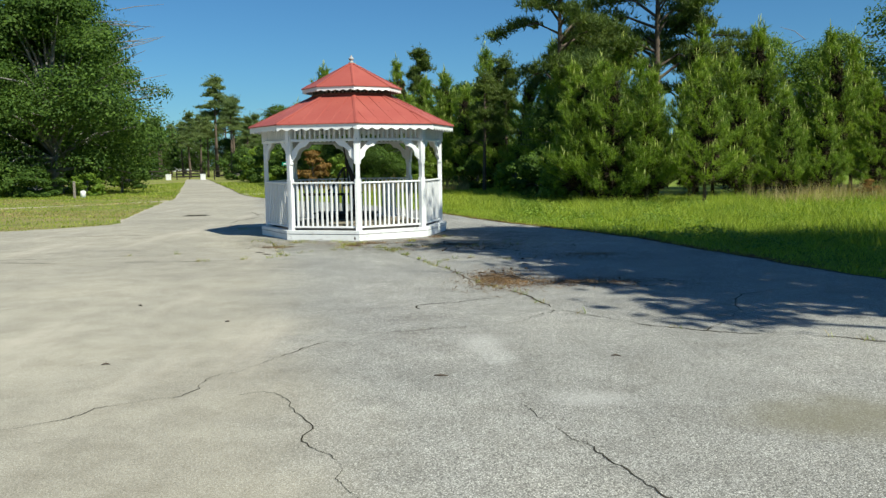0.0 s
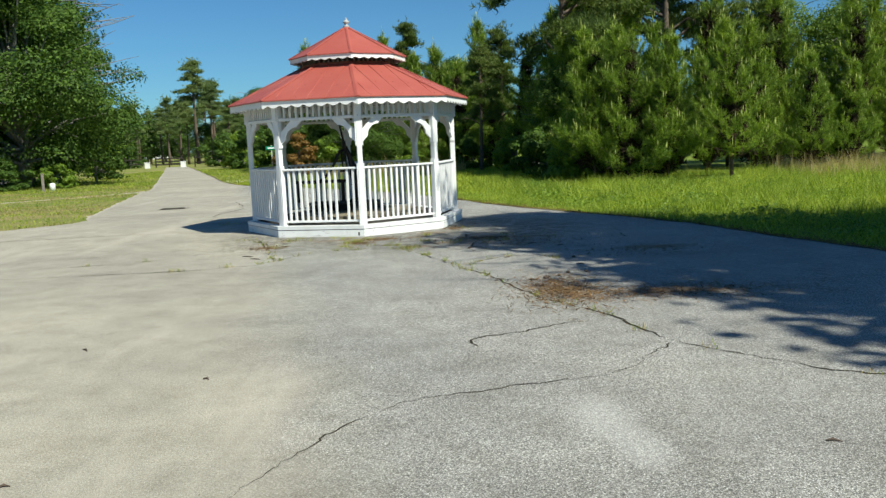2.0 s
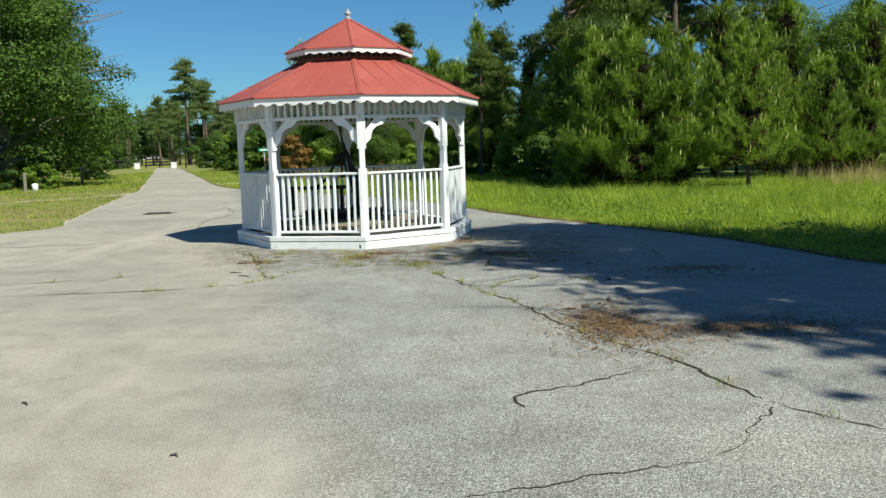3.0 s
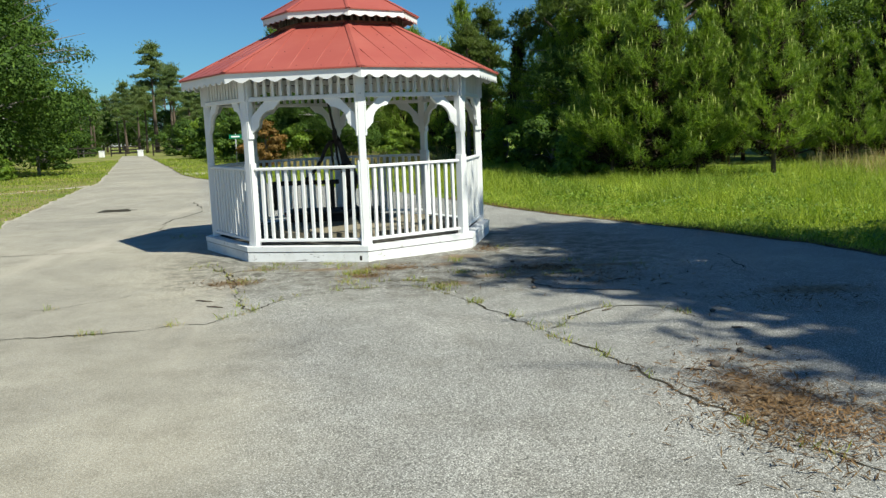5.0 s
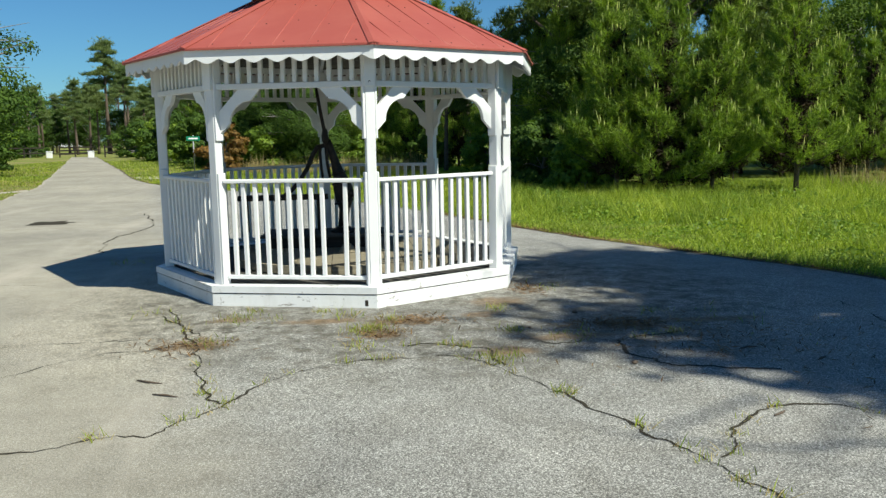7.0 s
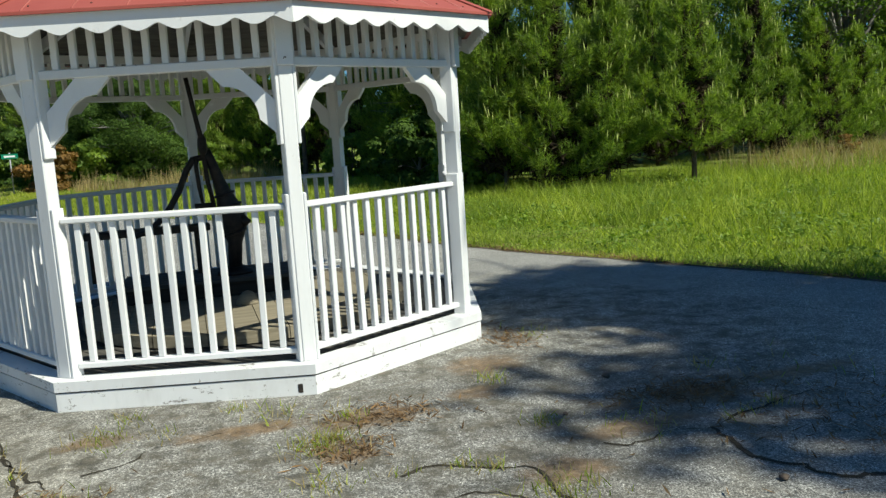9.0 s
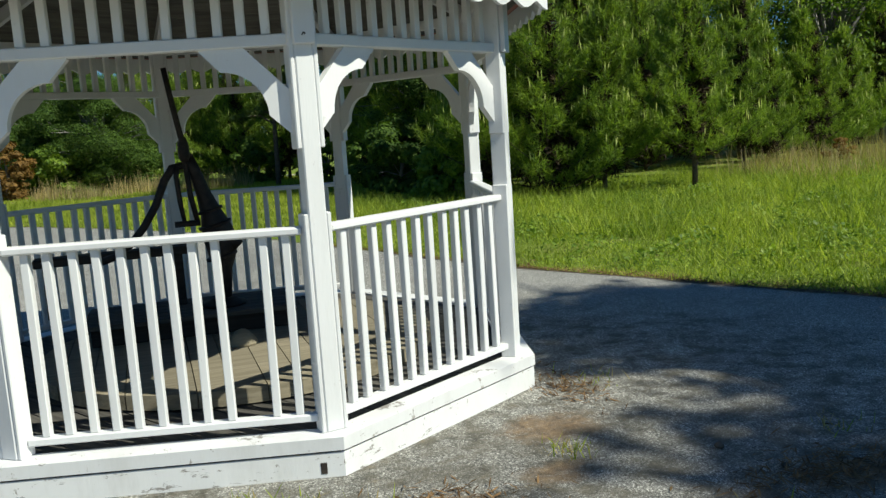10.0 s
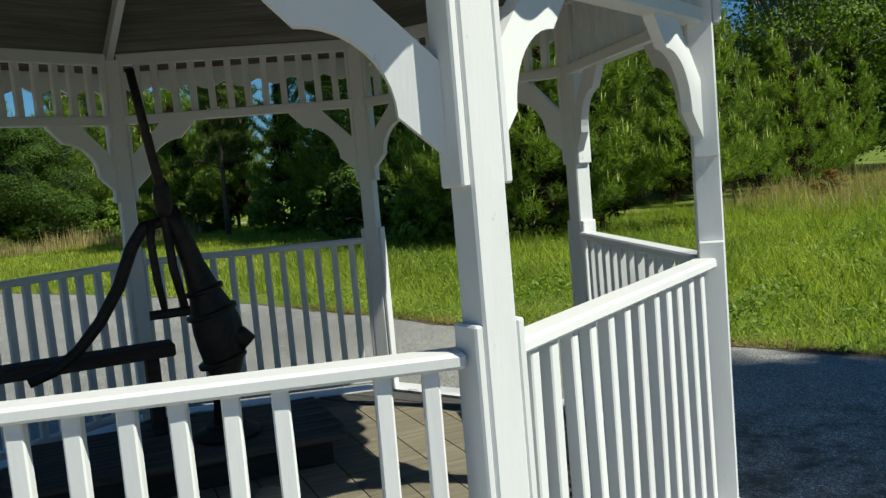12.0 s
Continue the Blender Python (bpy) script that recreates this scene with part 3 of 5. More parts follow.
L_BAY = R_POST * SIDE - 0.125
Y_BAY = R_POST * APO
rail_b = box(L_BAY, 0.082, 0.036, 0.008)
rail_me = mesh_of(rail_b, WHITE, "top_rail")
under_me = mesh_of(box(L_BAY, 0.036, 0.045, 0.004), WHITE, "under_rail")
low_me = mesh_of(box(L_BAY, 0.062, 0.036, 0.006), WHITE, "bottom_rail")
bal_h = Z_RAIL - 0.036 - 0.285
bal_me = mesh_of(box(0.038, 0.038, bal_h, 0.004), WHITE, "baluster")
beam_me = mesh_of(box(L_BAY + 0.04, 0.075, 0.052, 0.005), WHITE, "header_beam")
top_me = mesh_of(box(L_BAY + 0.04, 0.05, 0.07, 0.005), WHITE, "top_plate")
fr_h = 2.325 - (Z_BEAM + 0.052)
fr_me = mesh_of(box(0.040, 0.036, fr_h, 0.004), WHITE, "frieze_spindle")
arc = [(0.30 - 0.20 * math.cos(a), -0.30 + 0.20 * math.sin(a)) for a in np.linspace(0, math.pi / 2, 11)]
br_pts = [(0.005, -0.39), *[(x, z) for x, z in arc], (0.385, -0.008), (0.385, 0.0), (0.19, 0.0), (0.005, -0.19)]
bk = slab(br_pts, 0.038)
bracket_me = mesh_of(bk, WHITE, "bracket")
bracket_flip = mesh_of(slab([(-x, z) for x, z in br_pts], 0.038), WHITE, "bracket")
PER = 12
gap = 0.1055
FIRST = -gap * (PER - 1) / 2
brng = random.Random(5)
for k in range(8):
    entrance = k == 2
    if not entrance:
        top = part("top_rail", rail_me, WHITE, gazebo, "", bay(k, Y_BAY, Z_RAIL - 0.018))
        low = part("bottom_rail", low_me, WHITE, top, "", pose(0, 0, 0.285 - 0.018 - Z_RAIL + 0.018))
        for i in range(PER):
            if k == 7 and i == 2:
                continue  # one baluster is missing here
            part("baluster", bal_me, WHITE, top, "", pose(FIRST + i * gap + brng.uniform(-0.006, 0.006), 0, -0.018 - bal_h / 2, brng.uniform(-0.4, 0.4), brng.uniform(-0.5, 0.5), brng.uniform(-3, 3)))
    beam = part("header_beam", beam_me, WHITE, gazebo, "", bay(k, Y_BAY, Z_BEAM + 0.026))
    part("top_plate", top_me, WHITE, beam, "", pose(0, -0.005, 2.36 - Z_BEAM - 0.026))
    for i in range(PER):
        part("frieze_spindle", fr_me, WHITE, beam, "", pose(FIRST + i * gap + brng.uniform(-0.005, 0.005), 0.004, 0.026 + fr_h / 2, 0, brng.uniform(-0.6, 0.6), 0))
    part("bracket", bracket_me, WHITE, beam, "curved white bracket", pose(-L_BAY / 2 - 0.004, 0, -0.026))
    part("bracket", bracket_flip, WHITE, beam, "curved white bracket", pose(L_BAY / 2 + 0.004, 0, -0.026))

# scalloped fascia boards
def scalloped(half, height, lobes, drop, depth, steps=8):
    pts = [(-half, height), (-half, 0)]
    for i in range(lobes * steps + 1):
        t = i / steps
        pts.append((-half + 2 * half * t / lobes, -drop * (0.5 + 0.5 * math.cos(2 * math.pi * t)) ** 0.7))
    pts.append((half, height))
    pts = pts[:1] + pts[2:]
    return slab(pts, depth)


fascia_me = mesh_of(scalloped(R_EAVE * SIDE / 2, 0.092, 8, 0.040, 0.022, 12), WHITE, "fascia_board")
for k in range(8):
    part("fascia_board", fascia_me, WHITE, gazebo, "scalloped white fascia board", bay(k, R_EAVE * APO - 0.012, Z_EAVE + 0.040))


def roof_slab(r0, z0, r1, z1, thick):
    """One trapezoid sheet of an octagonal roof, from the eave up to the ring."""
    b = bmesh.new()
    top = [(-r0 * SIDE / 2, r0 * APO, z0), (r0 * SIDE / 2, r0 * APO, z0), (r1 * SIDE / 2, r1 * APO, z1), (-r1 * SIDE / 2, r1 * APO, z1)]
    t = [b.verts.new(p) for p in top]
    u = [b.verts.new((x, y, z - thick)) for x, y, z in top]
    b.faces.new(t)
    b.faces.new(u[::-1])
    for i in range(4):
        b.faces.new((t[(i + 1) % 4], t[i], u[i], u[(i + 1) % 4]))
    bmesh.ops.recalc_face_normals(b, faces=b.faces[:])
    return b


R0, Z0, R1, Z1 = R_EAVE + 0.020, Z_EAVE + 0.136, 0.86, 2.975
low_roof = mesh_of(roof_slab(R0, Z0, R1, Z1, 0.018), ROOF, "roof_panel")
slope = math.atan2(Z1 - Z0, (R0 - R1) * APO)
for k in range(8):
    p = part("roof_panel", low_roof, ROOF, gazebo, "sun-faded red roof panel", bay(k))
    # narrow seams where the sheets of a panel overlap
    for j, fx in enumerate((-0.68, -0.32, 0.05, 0.4, 0.72)):
        x = fx * R0 * SIDE / 2
        rtop = max(R1, abs(x) * 2 / SIDE)
        y0, y1 = R0 * APO, rtop * APO
        z_at = lambda y: Z0 + (R0 * APO - y) * math.tan(slope)
        b = tube([(x, y0 - 0.005, z_at(y0) + 0.001), (x, y1 + 0.02, z_at(y1) - 0.005)], [0.0050, 0.0050], 5)
        part("seam", b, ROOF, p)
    b = bmesh.new()
    box(R0 * SIDE - 0.01, 0.012, 0.02, 0.002, (0, R0 * APO + 0.002, Z0 - 0.012), b)
    part("drip_edge", b, ROOF, p)
def hip_cap(r0, z0, r1, z1, half, pitch):
    """A folded ridge strip that lies over the joint of two roof panels."""
    b = bmesh.new()
    drop = half * math.sin(radians(22.5)) * pitch
    rows_ = []
    for r, z in ((r0, z0), (r1, z1)):
        rows_.append([b.verts.new(p) for p in ((-half, r, z - drop + 0.004), (-half, r, z - drop + 0.010), (0, r, z + 0.014), (half, r, z - drop + 0.010), (half, r, z - drop + 0.004), (0, r, z + 0.003))])
    for i in range(6):
        b.faces.new((rows_[0][i], rows_[0][(i + 1) % 6], rows_[1][(i + 1) % 6], rows_[1][i]))
    b.faces.new(rows_[0][::-1])
    b.faces.new(rows_[1])
    bmesh.ops.recalc_face_normals(b, faces=b.faces[:])
    return b


hip_lo = mesh_of(hip_cap(R0 + 0.006, Z0 - 0.002, R1 + 0.01, Z1, 0.045, math.tan(slope)), ROOF, "hip_cap")
for k in range(8):
    part("hip_cap", hip_lo, ROOF, gazebo, "", corner(k))

# the underside: boards across each bay on hip rafters
for k in range(8):
    n = 7
    for j in range(n):
        ra, rb = 2.15 - (2.15 - 0.88) * j / n, 2.15 - (2.15 - 0.88) * (j + 1) / n + 0.006
        za, zb = [Z0 + (R0 - r) * (Z1 - Z0) / (R0 - R1) - 0.024 for r in (ra, rb)]
        b = roof_slab(ra, za, rb, zb, 0.016)
        part("ceiling_board", b, CEILING, gazebo, "", bay(k))
rafter = bmesh.new()
ra, rb = 2.12, 0.3
za, zb = [Z0 + (R0 - r) * (Z1 - Z0) / (R0 - R1) - 0.042 for r in (ra, 0.86)]
rv = []
for x in (-0.02, 0.02):
    rv.append([rafter.verts.new((x, ra, za)), rafter.verts.new((x, 0.84, zb)), rafter.verts.new((x, 0.84, zb - 0.09)), rafter.verts.new((x, ra, za - 0.09))])
rafter.faces.new(rv[0])
rafter.faces.new(rv[1][::-1])
for i in range(4):
    rafter.faces.new((rv[0][(i + 1) % 4], rv[0][i], rv[1][i], rv[1][(i + 1) % 4]))
bmesh.ops.recalc_face_normals(rafter, faces=rafter.faces[:])
rafter_me = mesh_of(rafter, WHITE, "rafter")
for k in range(8):
    part("rafter", rafter_me, WHITE, gazebo, "", corner(k))

# the small upper tier: vent spindles, fascia, roof, finial
UP_R, UP_Z = 1.07, 3.035
vent_me = mesh_of(box(0.026, 0.03, 0.16, 0.003), CEILING, "vent_spindle")
low_ring_me = mesh_of(box(0.84 * SIDE, 0.04, 0.06, 0.004), RUST_BOARD, "ring_beam")
ring_me = mesh_of(box(0.84 * SIDE, 0.04, 0.045, 0.004), WHITE, "ring_beam")
back_me = mesh_of(box(0.80 * SIDE, 0.015, 0.17, 0.0), DARK_WOOD, "vent_back")
up_fascia = mesh_of(scalloped(UP_R * SIDE / 2, 0.06, 5, 0.026, 0.02), WHITE, "upper_fascia")
up_roof = mesh_of(roof_slab(UP_R + 0.02, UP_Z + 0.10, 0.02, 3.70, 0.016), ROOF, "upper_roof_panel")
hip_up = mesh_of(hip_cap(UP_R + 0.026, UP_Z + 0.099, 0.03, 3.698, 0.030, 0.55), ROOF, "hip_cap")
for k in range(8):
    rb_ = part("ring_beam", low_ring_me, RUST_BOARD, gazebo, "rust-brown ring board", bay(k, 0.86 * APO, 2.975))
    part("ring_beam", ring_me, WHITE, gazebo, "", bay(k, 0.86 * APO, 3.135))
    part("vent_back", back_me, DARK_WOOD, rb_, "", pose(0, -0.05, 0.08))
    for i in range(7):
        part("vent_spindle", vent_me, CEILING, rb_, "", pose((i - 3) * 0.088, 0.0, 0.08))
    part("upper_fascia", up_fascia, WHITE, gazebo, "scalloped white fascia board", bay(k, UP_R * APO - 0.011, UP_Z + 0.026))
    part("upper_roof_panel", up_roof, ROOF, gazebo, "sun-faded red roof panel", bay(k))
    part("hip_cap", hip_up, ROOF, gazebo, "", corner(k))
part("finial", lathe([(0.055, 3.68), (0.06, 3.71), (0.035, 3.735), (0.03, 3.75), (0.058, 3.775), (0.062, 3.79), (0.045, 3.812), (0.02, 3.83), (0.022, 3.842), (0.008, 3.865), (0.002, 3.88)], 16), GREY_METAL, gazebo, "pale turned finial")

# deck planks inside the ring
frng = random.Random(3)
y = -1.84
R_IN = (R_BASE - 0.158) * APO
turn = radians(PHI + 22.5)
while y < 1.84:
    w = 0.132
    half = []
    for yy in (y, y + w):
        best = 9.0
        for k in range(8):
            a = radians(PHI + 45 * k + 22.5) - turn
            ca, sa = math.cos(a), math.sin(a)
            if abs(ca) > 1e-3 and ca > 0:
                best = min(best, (R_IN - yy * sa) / ca)
            elif abs(ca) <= 1e-3 and yy * sa > R_IN:
                best = 0
        half.append(max(best, 0.0))
    if min(half) > 0.05:
        h = min(half)
        dz = frng.uniform(-0.003, 0.001)
        b = bmesh.new()
        pts = [(-half[0], y), (half[0], y), (half[1], y + w), (-half[1], y + w)]
        t = [b.verts.new((px, py, Z_DECK + dz - 0.004)) for px, py in pts]
        u = [b.verts.new((px, py, Z_DECK - 0.035)) for px, py in pts]
        b.faces.new(t)
        b.faces.new(u[::-1])
        for i in range(4):
            b.faces.new((t[(i + 1) % 4], t[i], u[i], u[(i + 1) % 4]))
        bmesh.ops.recalc_face_normals(b, faces=b.faces[:])
        part("deck_plank", b, DECK, gazebo, "", pose(0, 0, 0, 0, 0, PHI + 22.5))
    y += w + 0.010

# ---- inside the gazebo: an old iron hand pump on its well curb ----
disc = thing("round_platform", "low round platform of tan planks in the gazebo's middle", "platform", pose(GX + 0.04, GY - 0.05, Z_DECK))
R_D = 1.26
for i in range(14):
    x0 = -R_D + i * 0.18
    xs = np.linspace(x0 + 0.003, x0 + 0.177, 5)
    edge = [R_D * math.sqrt(max(0.0004, 1 - (x / R_D) ** 2)) for x in xs]
    pts = [(x, -e) for x, e in zip(xs, edge)] + [(x, e) for x, e in zip(xs[::-1], edge[::-1])]
    part("plank", slab(pts, 0.082), TAN, disc, "", pose(0, 0, 0.042, -90, 0, 0))
Z_D = Z_DECK + 0.084
curb = thing("well_curb", "low dark timber curb with a grey plank top", "platform", pose(-2.14, 19.34, Z_D, 0, 0, -3))
cb = bmesh.new()
box(1.30, 0.60, 0.12, 0.006, (0, 0, 0.061), cb)
part("base_box", cb, DARK_WOOD, curb, "dark timber sides")
plank_me = mesh_of(box(1.42, 0.112, 0.032, 0.005), DECK, "plank")
for i in range(6):
    part("plank", plank_me, DECK, curb, "", pose(frng.uniform(-0.02, 0.02), -0.305 + i * 0.122, 0.138, 0, 0, frng.uniform(-0.4, 0.4)))
Z_C = Z_D + 0.155
cone = tagged(new("stone_block", mesh_of(lathe([(0.10, 0), (0.095, 0.02), (0.07, 0.055), (0.04, 0.09), (0.012, 0.10)], 9), TAN, "stone_block")), "small tan pointed stone on the round platform", "stone")
cone.matrix_world = pose(-1.88, 18.62, Z_D)

pump = thing("hand_pump", "tall old black cast-iron hand pump with curved handle", "hand pump", pose(-1.985, 19.21, Z_C))
part("base_flange", lathe([(0.15, 0), (0.15, 0.025), (0.10, 0.04), (0.085, 0.06)], 20), IRON, pump, "", pose(0.06, 0.05, 0))
part("column", tube([(0.06, 0.05, 0.04), (0.08, 0.06, 0.26), (0.08, 0.07, 0.32), (0.085, 0.08, 0.40), (0.07, 0.08, 0.50), (0.05, 0.07, 0.58), (0.03, 0.06, 0.66), (-0.01, 0.04, 0.80), (-0.05, 0.02, 0.94), (-0.09, -0.02, 1.06)], [0.058, 0.060, 0.085, 0.108, 0.112, 0.098, 0.074, 0.050, 0.042, 0.034], 18), IRON, pump)
for z, x, y, r in ((0.335, 0.08, 0.07, 0.112), (0.56, 0.055, 0.073, 0.116), (0.665, 0.03, 0.06, 0.088)):
    part("band", lathe([(r - 0.02, 0), (r, 0.004), (r, 0.022), (r - 0.02, 0.026)], 18), IRON, pump, "", pose(x, y, z, 0, -14, 0))
part("spout", tube([(0.10, 0.05, 0.47), (0.16, 0.03, 0.45), (0.195, 0.02, 0.41)], [0.05, 0.046, 0.044], 12), IRON, pump)
part("rod", tube([(-0.07, 0.0, 1.0), (-0.12, -0.06, 1.16), (-0.16, -0.11, 1.40), (-0.195, -0.15, 1.64)], [0.026, 0.022, 0.020, 0.018], 8), IRON, pump, "long straight iron rod")
part("guide", tube([(-0.07, 0, 0.62), (-0.10, 0, 0.80), (-0.11, -0.01, 1.00), (-0.12, -0.04, 1.10)], [0.018, 0.02, 0.02, 0.022], 8), IRON, pump)
part("guide", tube([(-0.15, 0.01, 0.58), (-0.17, 0.01, 0.75), (-0.18, 0.0, 0.92), (-0.17, 0.0, 1.0)], [0.014, 0.018, 0.018, 0.02], 8), IRON, pump)
part("knuckle", lathe([(0.02, 1.02), (0.036, 1.05), (0.040, 1.10), (0.034, 1.15), (0.02, 1.19)], 10), IRON, pump, "", pose(-0.115, -0.05, 0))
part("pivot", tube([(-0.22, 0, 0.60), (-0.05, 0, 0.60)], [0.022, 0.022], 8), IRON, pump)
part("handle", tube([(-0.05, 0.0, 0.97), (-0.13, 0.01, 1.00), (-0.20, 0.02, 0.985), (-0.26, 0.02, 0.90), (-0.33, 0.02, 0.74), (-0.42, 0.02, 0.60), (-0.52, 0.02, 0.49), (-0.62, 0.02, 0.42), (-0.72, 0.02, 0.39)], [0.02, 0.026, 0.028, 0.028, 0.027, 0.026, 0.025, 0.024, 0.026], 10), IRON, pump, "curved swan-neck handle")

trough = thing("timber_bench", "dark weathered timber board on short legs beside the pump", "bench", pose(-2.62, 19.51, Z_C, 0, 0, 2))
part("board", box(1.05, 0.16, 0.06, 0.008, (0, 0, 0.395)), DARK_WOOD, trough)
for sx in (-0.44, 0.42):
    part("leg", box(0.06, 0.13, 0.365, 0.006, (sx, 0, 0.1825)), DARK_WOOD, trough)

# screw heads on the roof panels
screw_me = mesh_of(lathe([(0.0065, -0.002), (0.0065, 0.003), (0.003, 0.005)], 6), DARK_WOOD, "screw")
srng = random.Random(17)
for ob in [o for o in gazebo.children if o.name.startswith("roof_panel")]:
    for fx, fy in ((-0.8, 0.05), (-0.45, 0.04), (-0.05, 0.05), (0.3, 0.05), (0.72, 0.05), (-0.5, 0.35), (-0.1, 0.4), (0.35, 0.38), (-0.2, 0.7), (0.2, 0.72)):
        r = R0 + (R1 - R0) * (fy + srng.uniform(-0.02, 0.02))
        x = (fx + srng.uniform(-0.05, 0.05)) * r * SIDE / 2
        part("screw", screw_me, DARK_WOOD, ob, "", pose(x, r * APO, Z0 + (R0 - r) * (Z1 - Z0) / (R0 - R1), -math.degrees(slope), 0, 0))


# ---- plants ----
def unit(v):
    return v / np.maximum(np.linalg.norm(v, axis=1, keepdims=True), 1e-9)


def leaf_arrays(centres, normals, size, r, aspect=0.55):
    """Pointed four-cornered leaves lying across the given normals."""
    n = len(centres)
    rand = unit(r.normal(size=(n, 3)))
    a = unit(np.cross(normals, rand))
    b = np.cross(normals, a)
    s = (size * r.uniform(0.6, 1.35, n))[:, None]
    p = np.stack([centres - a * s, centres - b * s * aspect + a * s * 0.1, centres + a * s, centres + b * s * aspect + a * s * 0.1], 1)
    return p.reshape(-1, 3), np.arange(4 * n).reshape(-1, 4)


def needle_arrays(tips, axes, length, width, count, r, spread=0.75):
    """Bunches of needles: thin triangles fanning from each twig."""
    n = len(tips)
    p = np.repeat(tips, count, 0)
    d = unit(np.repeat(axes, count, 0) + r.normal(0, spread, (n * count, 3)))
    ln = (length * r.uniform(0.6, 1.2, n * count))[:, None]
    side = unit(np.cross(d, unit(r.normal(size=(n * count, 3))))) * width / 2
    v = np.stack([p - side, p + side, p + d * ln], 1)
    return v.reshape(-1, 3), np.arange(3 * n * count).reshape(-1, 3)


def young_pine_meshes(h, seed, spread=1.0, low=0.05):
    """A bushy young pine: trunk, whorled limbs, needles and pale upright shoots."""
    r = np.random.default_rng(seed)
    wood = bmesh.new()
    lean = r.normal(0, 0.05, 2)
    at = lambda z: np.array([lean[0] * z * z / h, lean[1] * z * z / h, z])
    tube([at(z) for z in np.linspace(-0.05, h * 0.97, 8)], list(np.linspace(0.014 * h, 0.006, 8)), 8, wood)
    tips, axes, cand = [], [], []
    z = low * h
    while z < h * 0.96:
        u = z / h
        reach = (0.33 * h * (1 - u) ** 1.05 + 0.05) * spread
        for a in np.arange(0, 2 * math.pi, 2 * math.pi / r.integers(5, 8)) + r.uniform(0, 6.3):
            L = reach * r.uniform(0.55, 1.25)
            rise = r.uniform(0.05, 0.30) + 0.35 * u
            a += r.normal(0, 0.12)
            o = np.array([math.cos(a), math.sin(a), 0.0])
            s = np.array([-math.sin(a), math.cos(a), 0.0])
            z1 = z + r.uniform(-0.03, 0.03) * h
            f = lambda t: at(z1) + o * L * t * (1 - 0.10 * t) + np.array([0, 0, L * (rise * t + 0.28 * t * t)])
            tube([f(t) for t in (0, 0.4, 0.75, 1.0)], [0.010 + 0.006 * L, 0.009 + 0.003 * L, 0.007, 0.004], 4, wood, False)
            m = max(3, int(L / 0.125))
            for t in np.linspace(0.30, 1.0, m):
                c = f(t)
                fan = 0.30 * L * (1 - 0.6 * t) + 0.04
                for _ in range(3):
                    off = r.uniform(-fan, fan)
                    q = c + s * off + o * r.normal(0, 0.04) + np.array([0, 0, r.uniform(0.0, 0.07) + 0.25 * abs(off)])
                    tips.append(q)
                    axes.append(o * 0.55 + np.array([0, 0, 0.7]) + s * (off / (fan + 0.01)) * 0.4)
                    if r.random() < 0.01 + 0.10 * (t > 0.75):
                        cand.append(q)
            cand.append(f(1.0))
        z += r.uniform(0.085, 0.125) * h * (1.0 - 0.35 * u)
    for q in np.linspace(h * 0.80, h * 1.03, 10):
        tips.append(at(q))
        axes.append(np.array([0, 0, 1.0]))
    cand += [at(h), at(h) + np.array([0.04, 0, 0.05]), at(h) + np.array([0.0, 0.03, 0.14])]
    tips, axes, cand = np.array(tips), unit(np.array(axes)), np.array(cand)
    # each twig is an upright plume: needles along it, pointing up and out
    plume = unit(axes * 0.9 + np.array([[0, 0, 0.35]]) + r.normal(0, 0.22, axes.shape))
    steps = [tips + plume * d for d in (0.0, 0.08, 0.16)]
    nv, nf = needle_arrays(np.concatenate(steps), np.concatenate([plume] * 3), 0.21, 0.016, 8, r, 0.70)
    cand = cand + unit(np.array([[0.0, 0, 1.0]])) * 0.20
    # upright shoots: slim three-sided spikes
    n = len(cand)
    hgt = r.uniform(0.14, 0.36, n)[:, None]
    w = 0.019
    up = unit(np.array([[0, 0, 1.0]]) + r.normal(0, 0.10, (n, 3)))
    ang = r.uniform(0, 6.28, n)
    ring = [cand + w * np.stack([np.cos(ang + k * 2.094), np.sin(ang + k * 2.094), np.zeros(n)], 1) + up * hgt * 0.25 for k in range(3)]
    sv = np.stack([cand, *ring, cand + up * hgt], 1).reshape(-1, 3)
    base = np.arange(n)[:, None] * 5
    sf = np.concatenate([base + np.array([[0, 2, 1]]), base + np.array([[0, 3, 2]]), base + np.array([[0, 1, 3]]), base + np.array([[1, 2, 4]]), base + np.array([[2, 3, 4]]), base + np.array([[3, 1, 4]])])
    # dead brown needles round the trunk, made near-black for the crown's inner shade
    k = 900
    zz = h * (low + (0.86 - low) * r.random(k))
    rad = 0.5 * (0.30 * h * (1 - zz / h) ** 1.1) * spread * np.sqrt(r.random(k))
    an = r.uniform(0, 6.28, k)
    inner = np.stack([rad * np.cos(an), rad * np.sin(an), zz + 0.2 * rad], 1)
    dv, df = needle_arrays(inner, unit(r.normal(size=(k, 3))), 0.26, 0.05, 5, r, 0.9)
    return mesh_of(wood, BARK, "trunk"), array_mesh("needles", nv, nf, NEEDLE), array_mesh("shoots", sv, sf, SHOOT), array_mesh("dead_shade_needles", dv, df, INNER_SHADE)


def tree_of(name, label, category, meshes, m, group):
    ob = thing(name, label, category, m, group)
    for nm, me in meshes:
        ch = part(nm, me, None, ob)
        if nm != "trunk":
            tagged(ch, kind="stuff")
    return ob


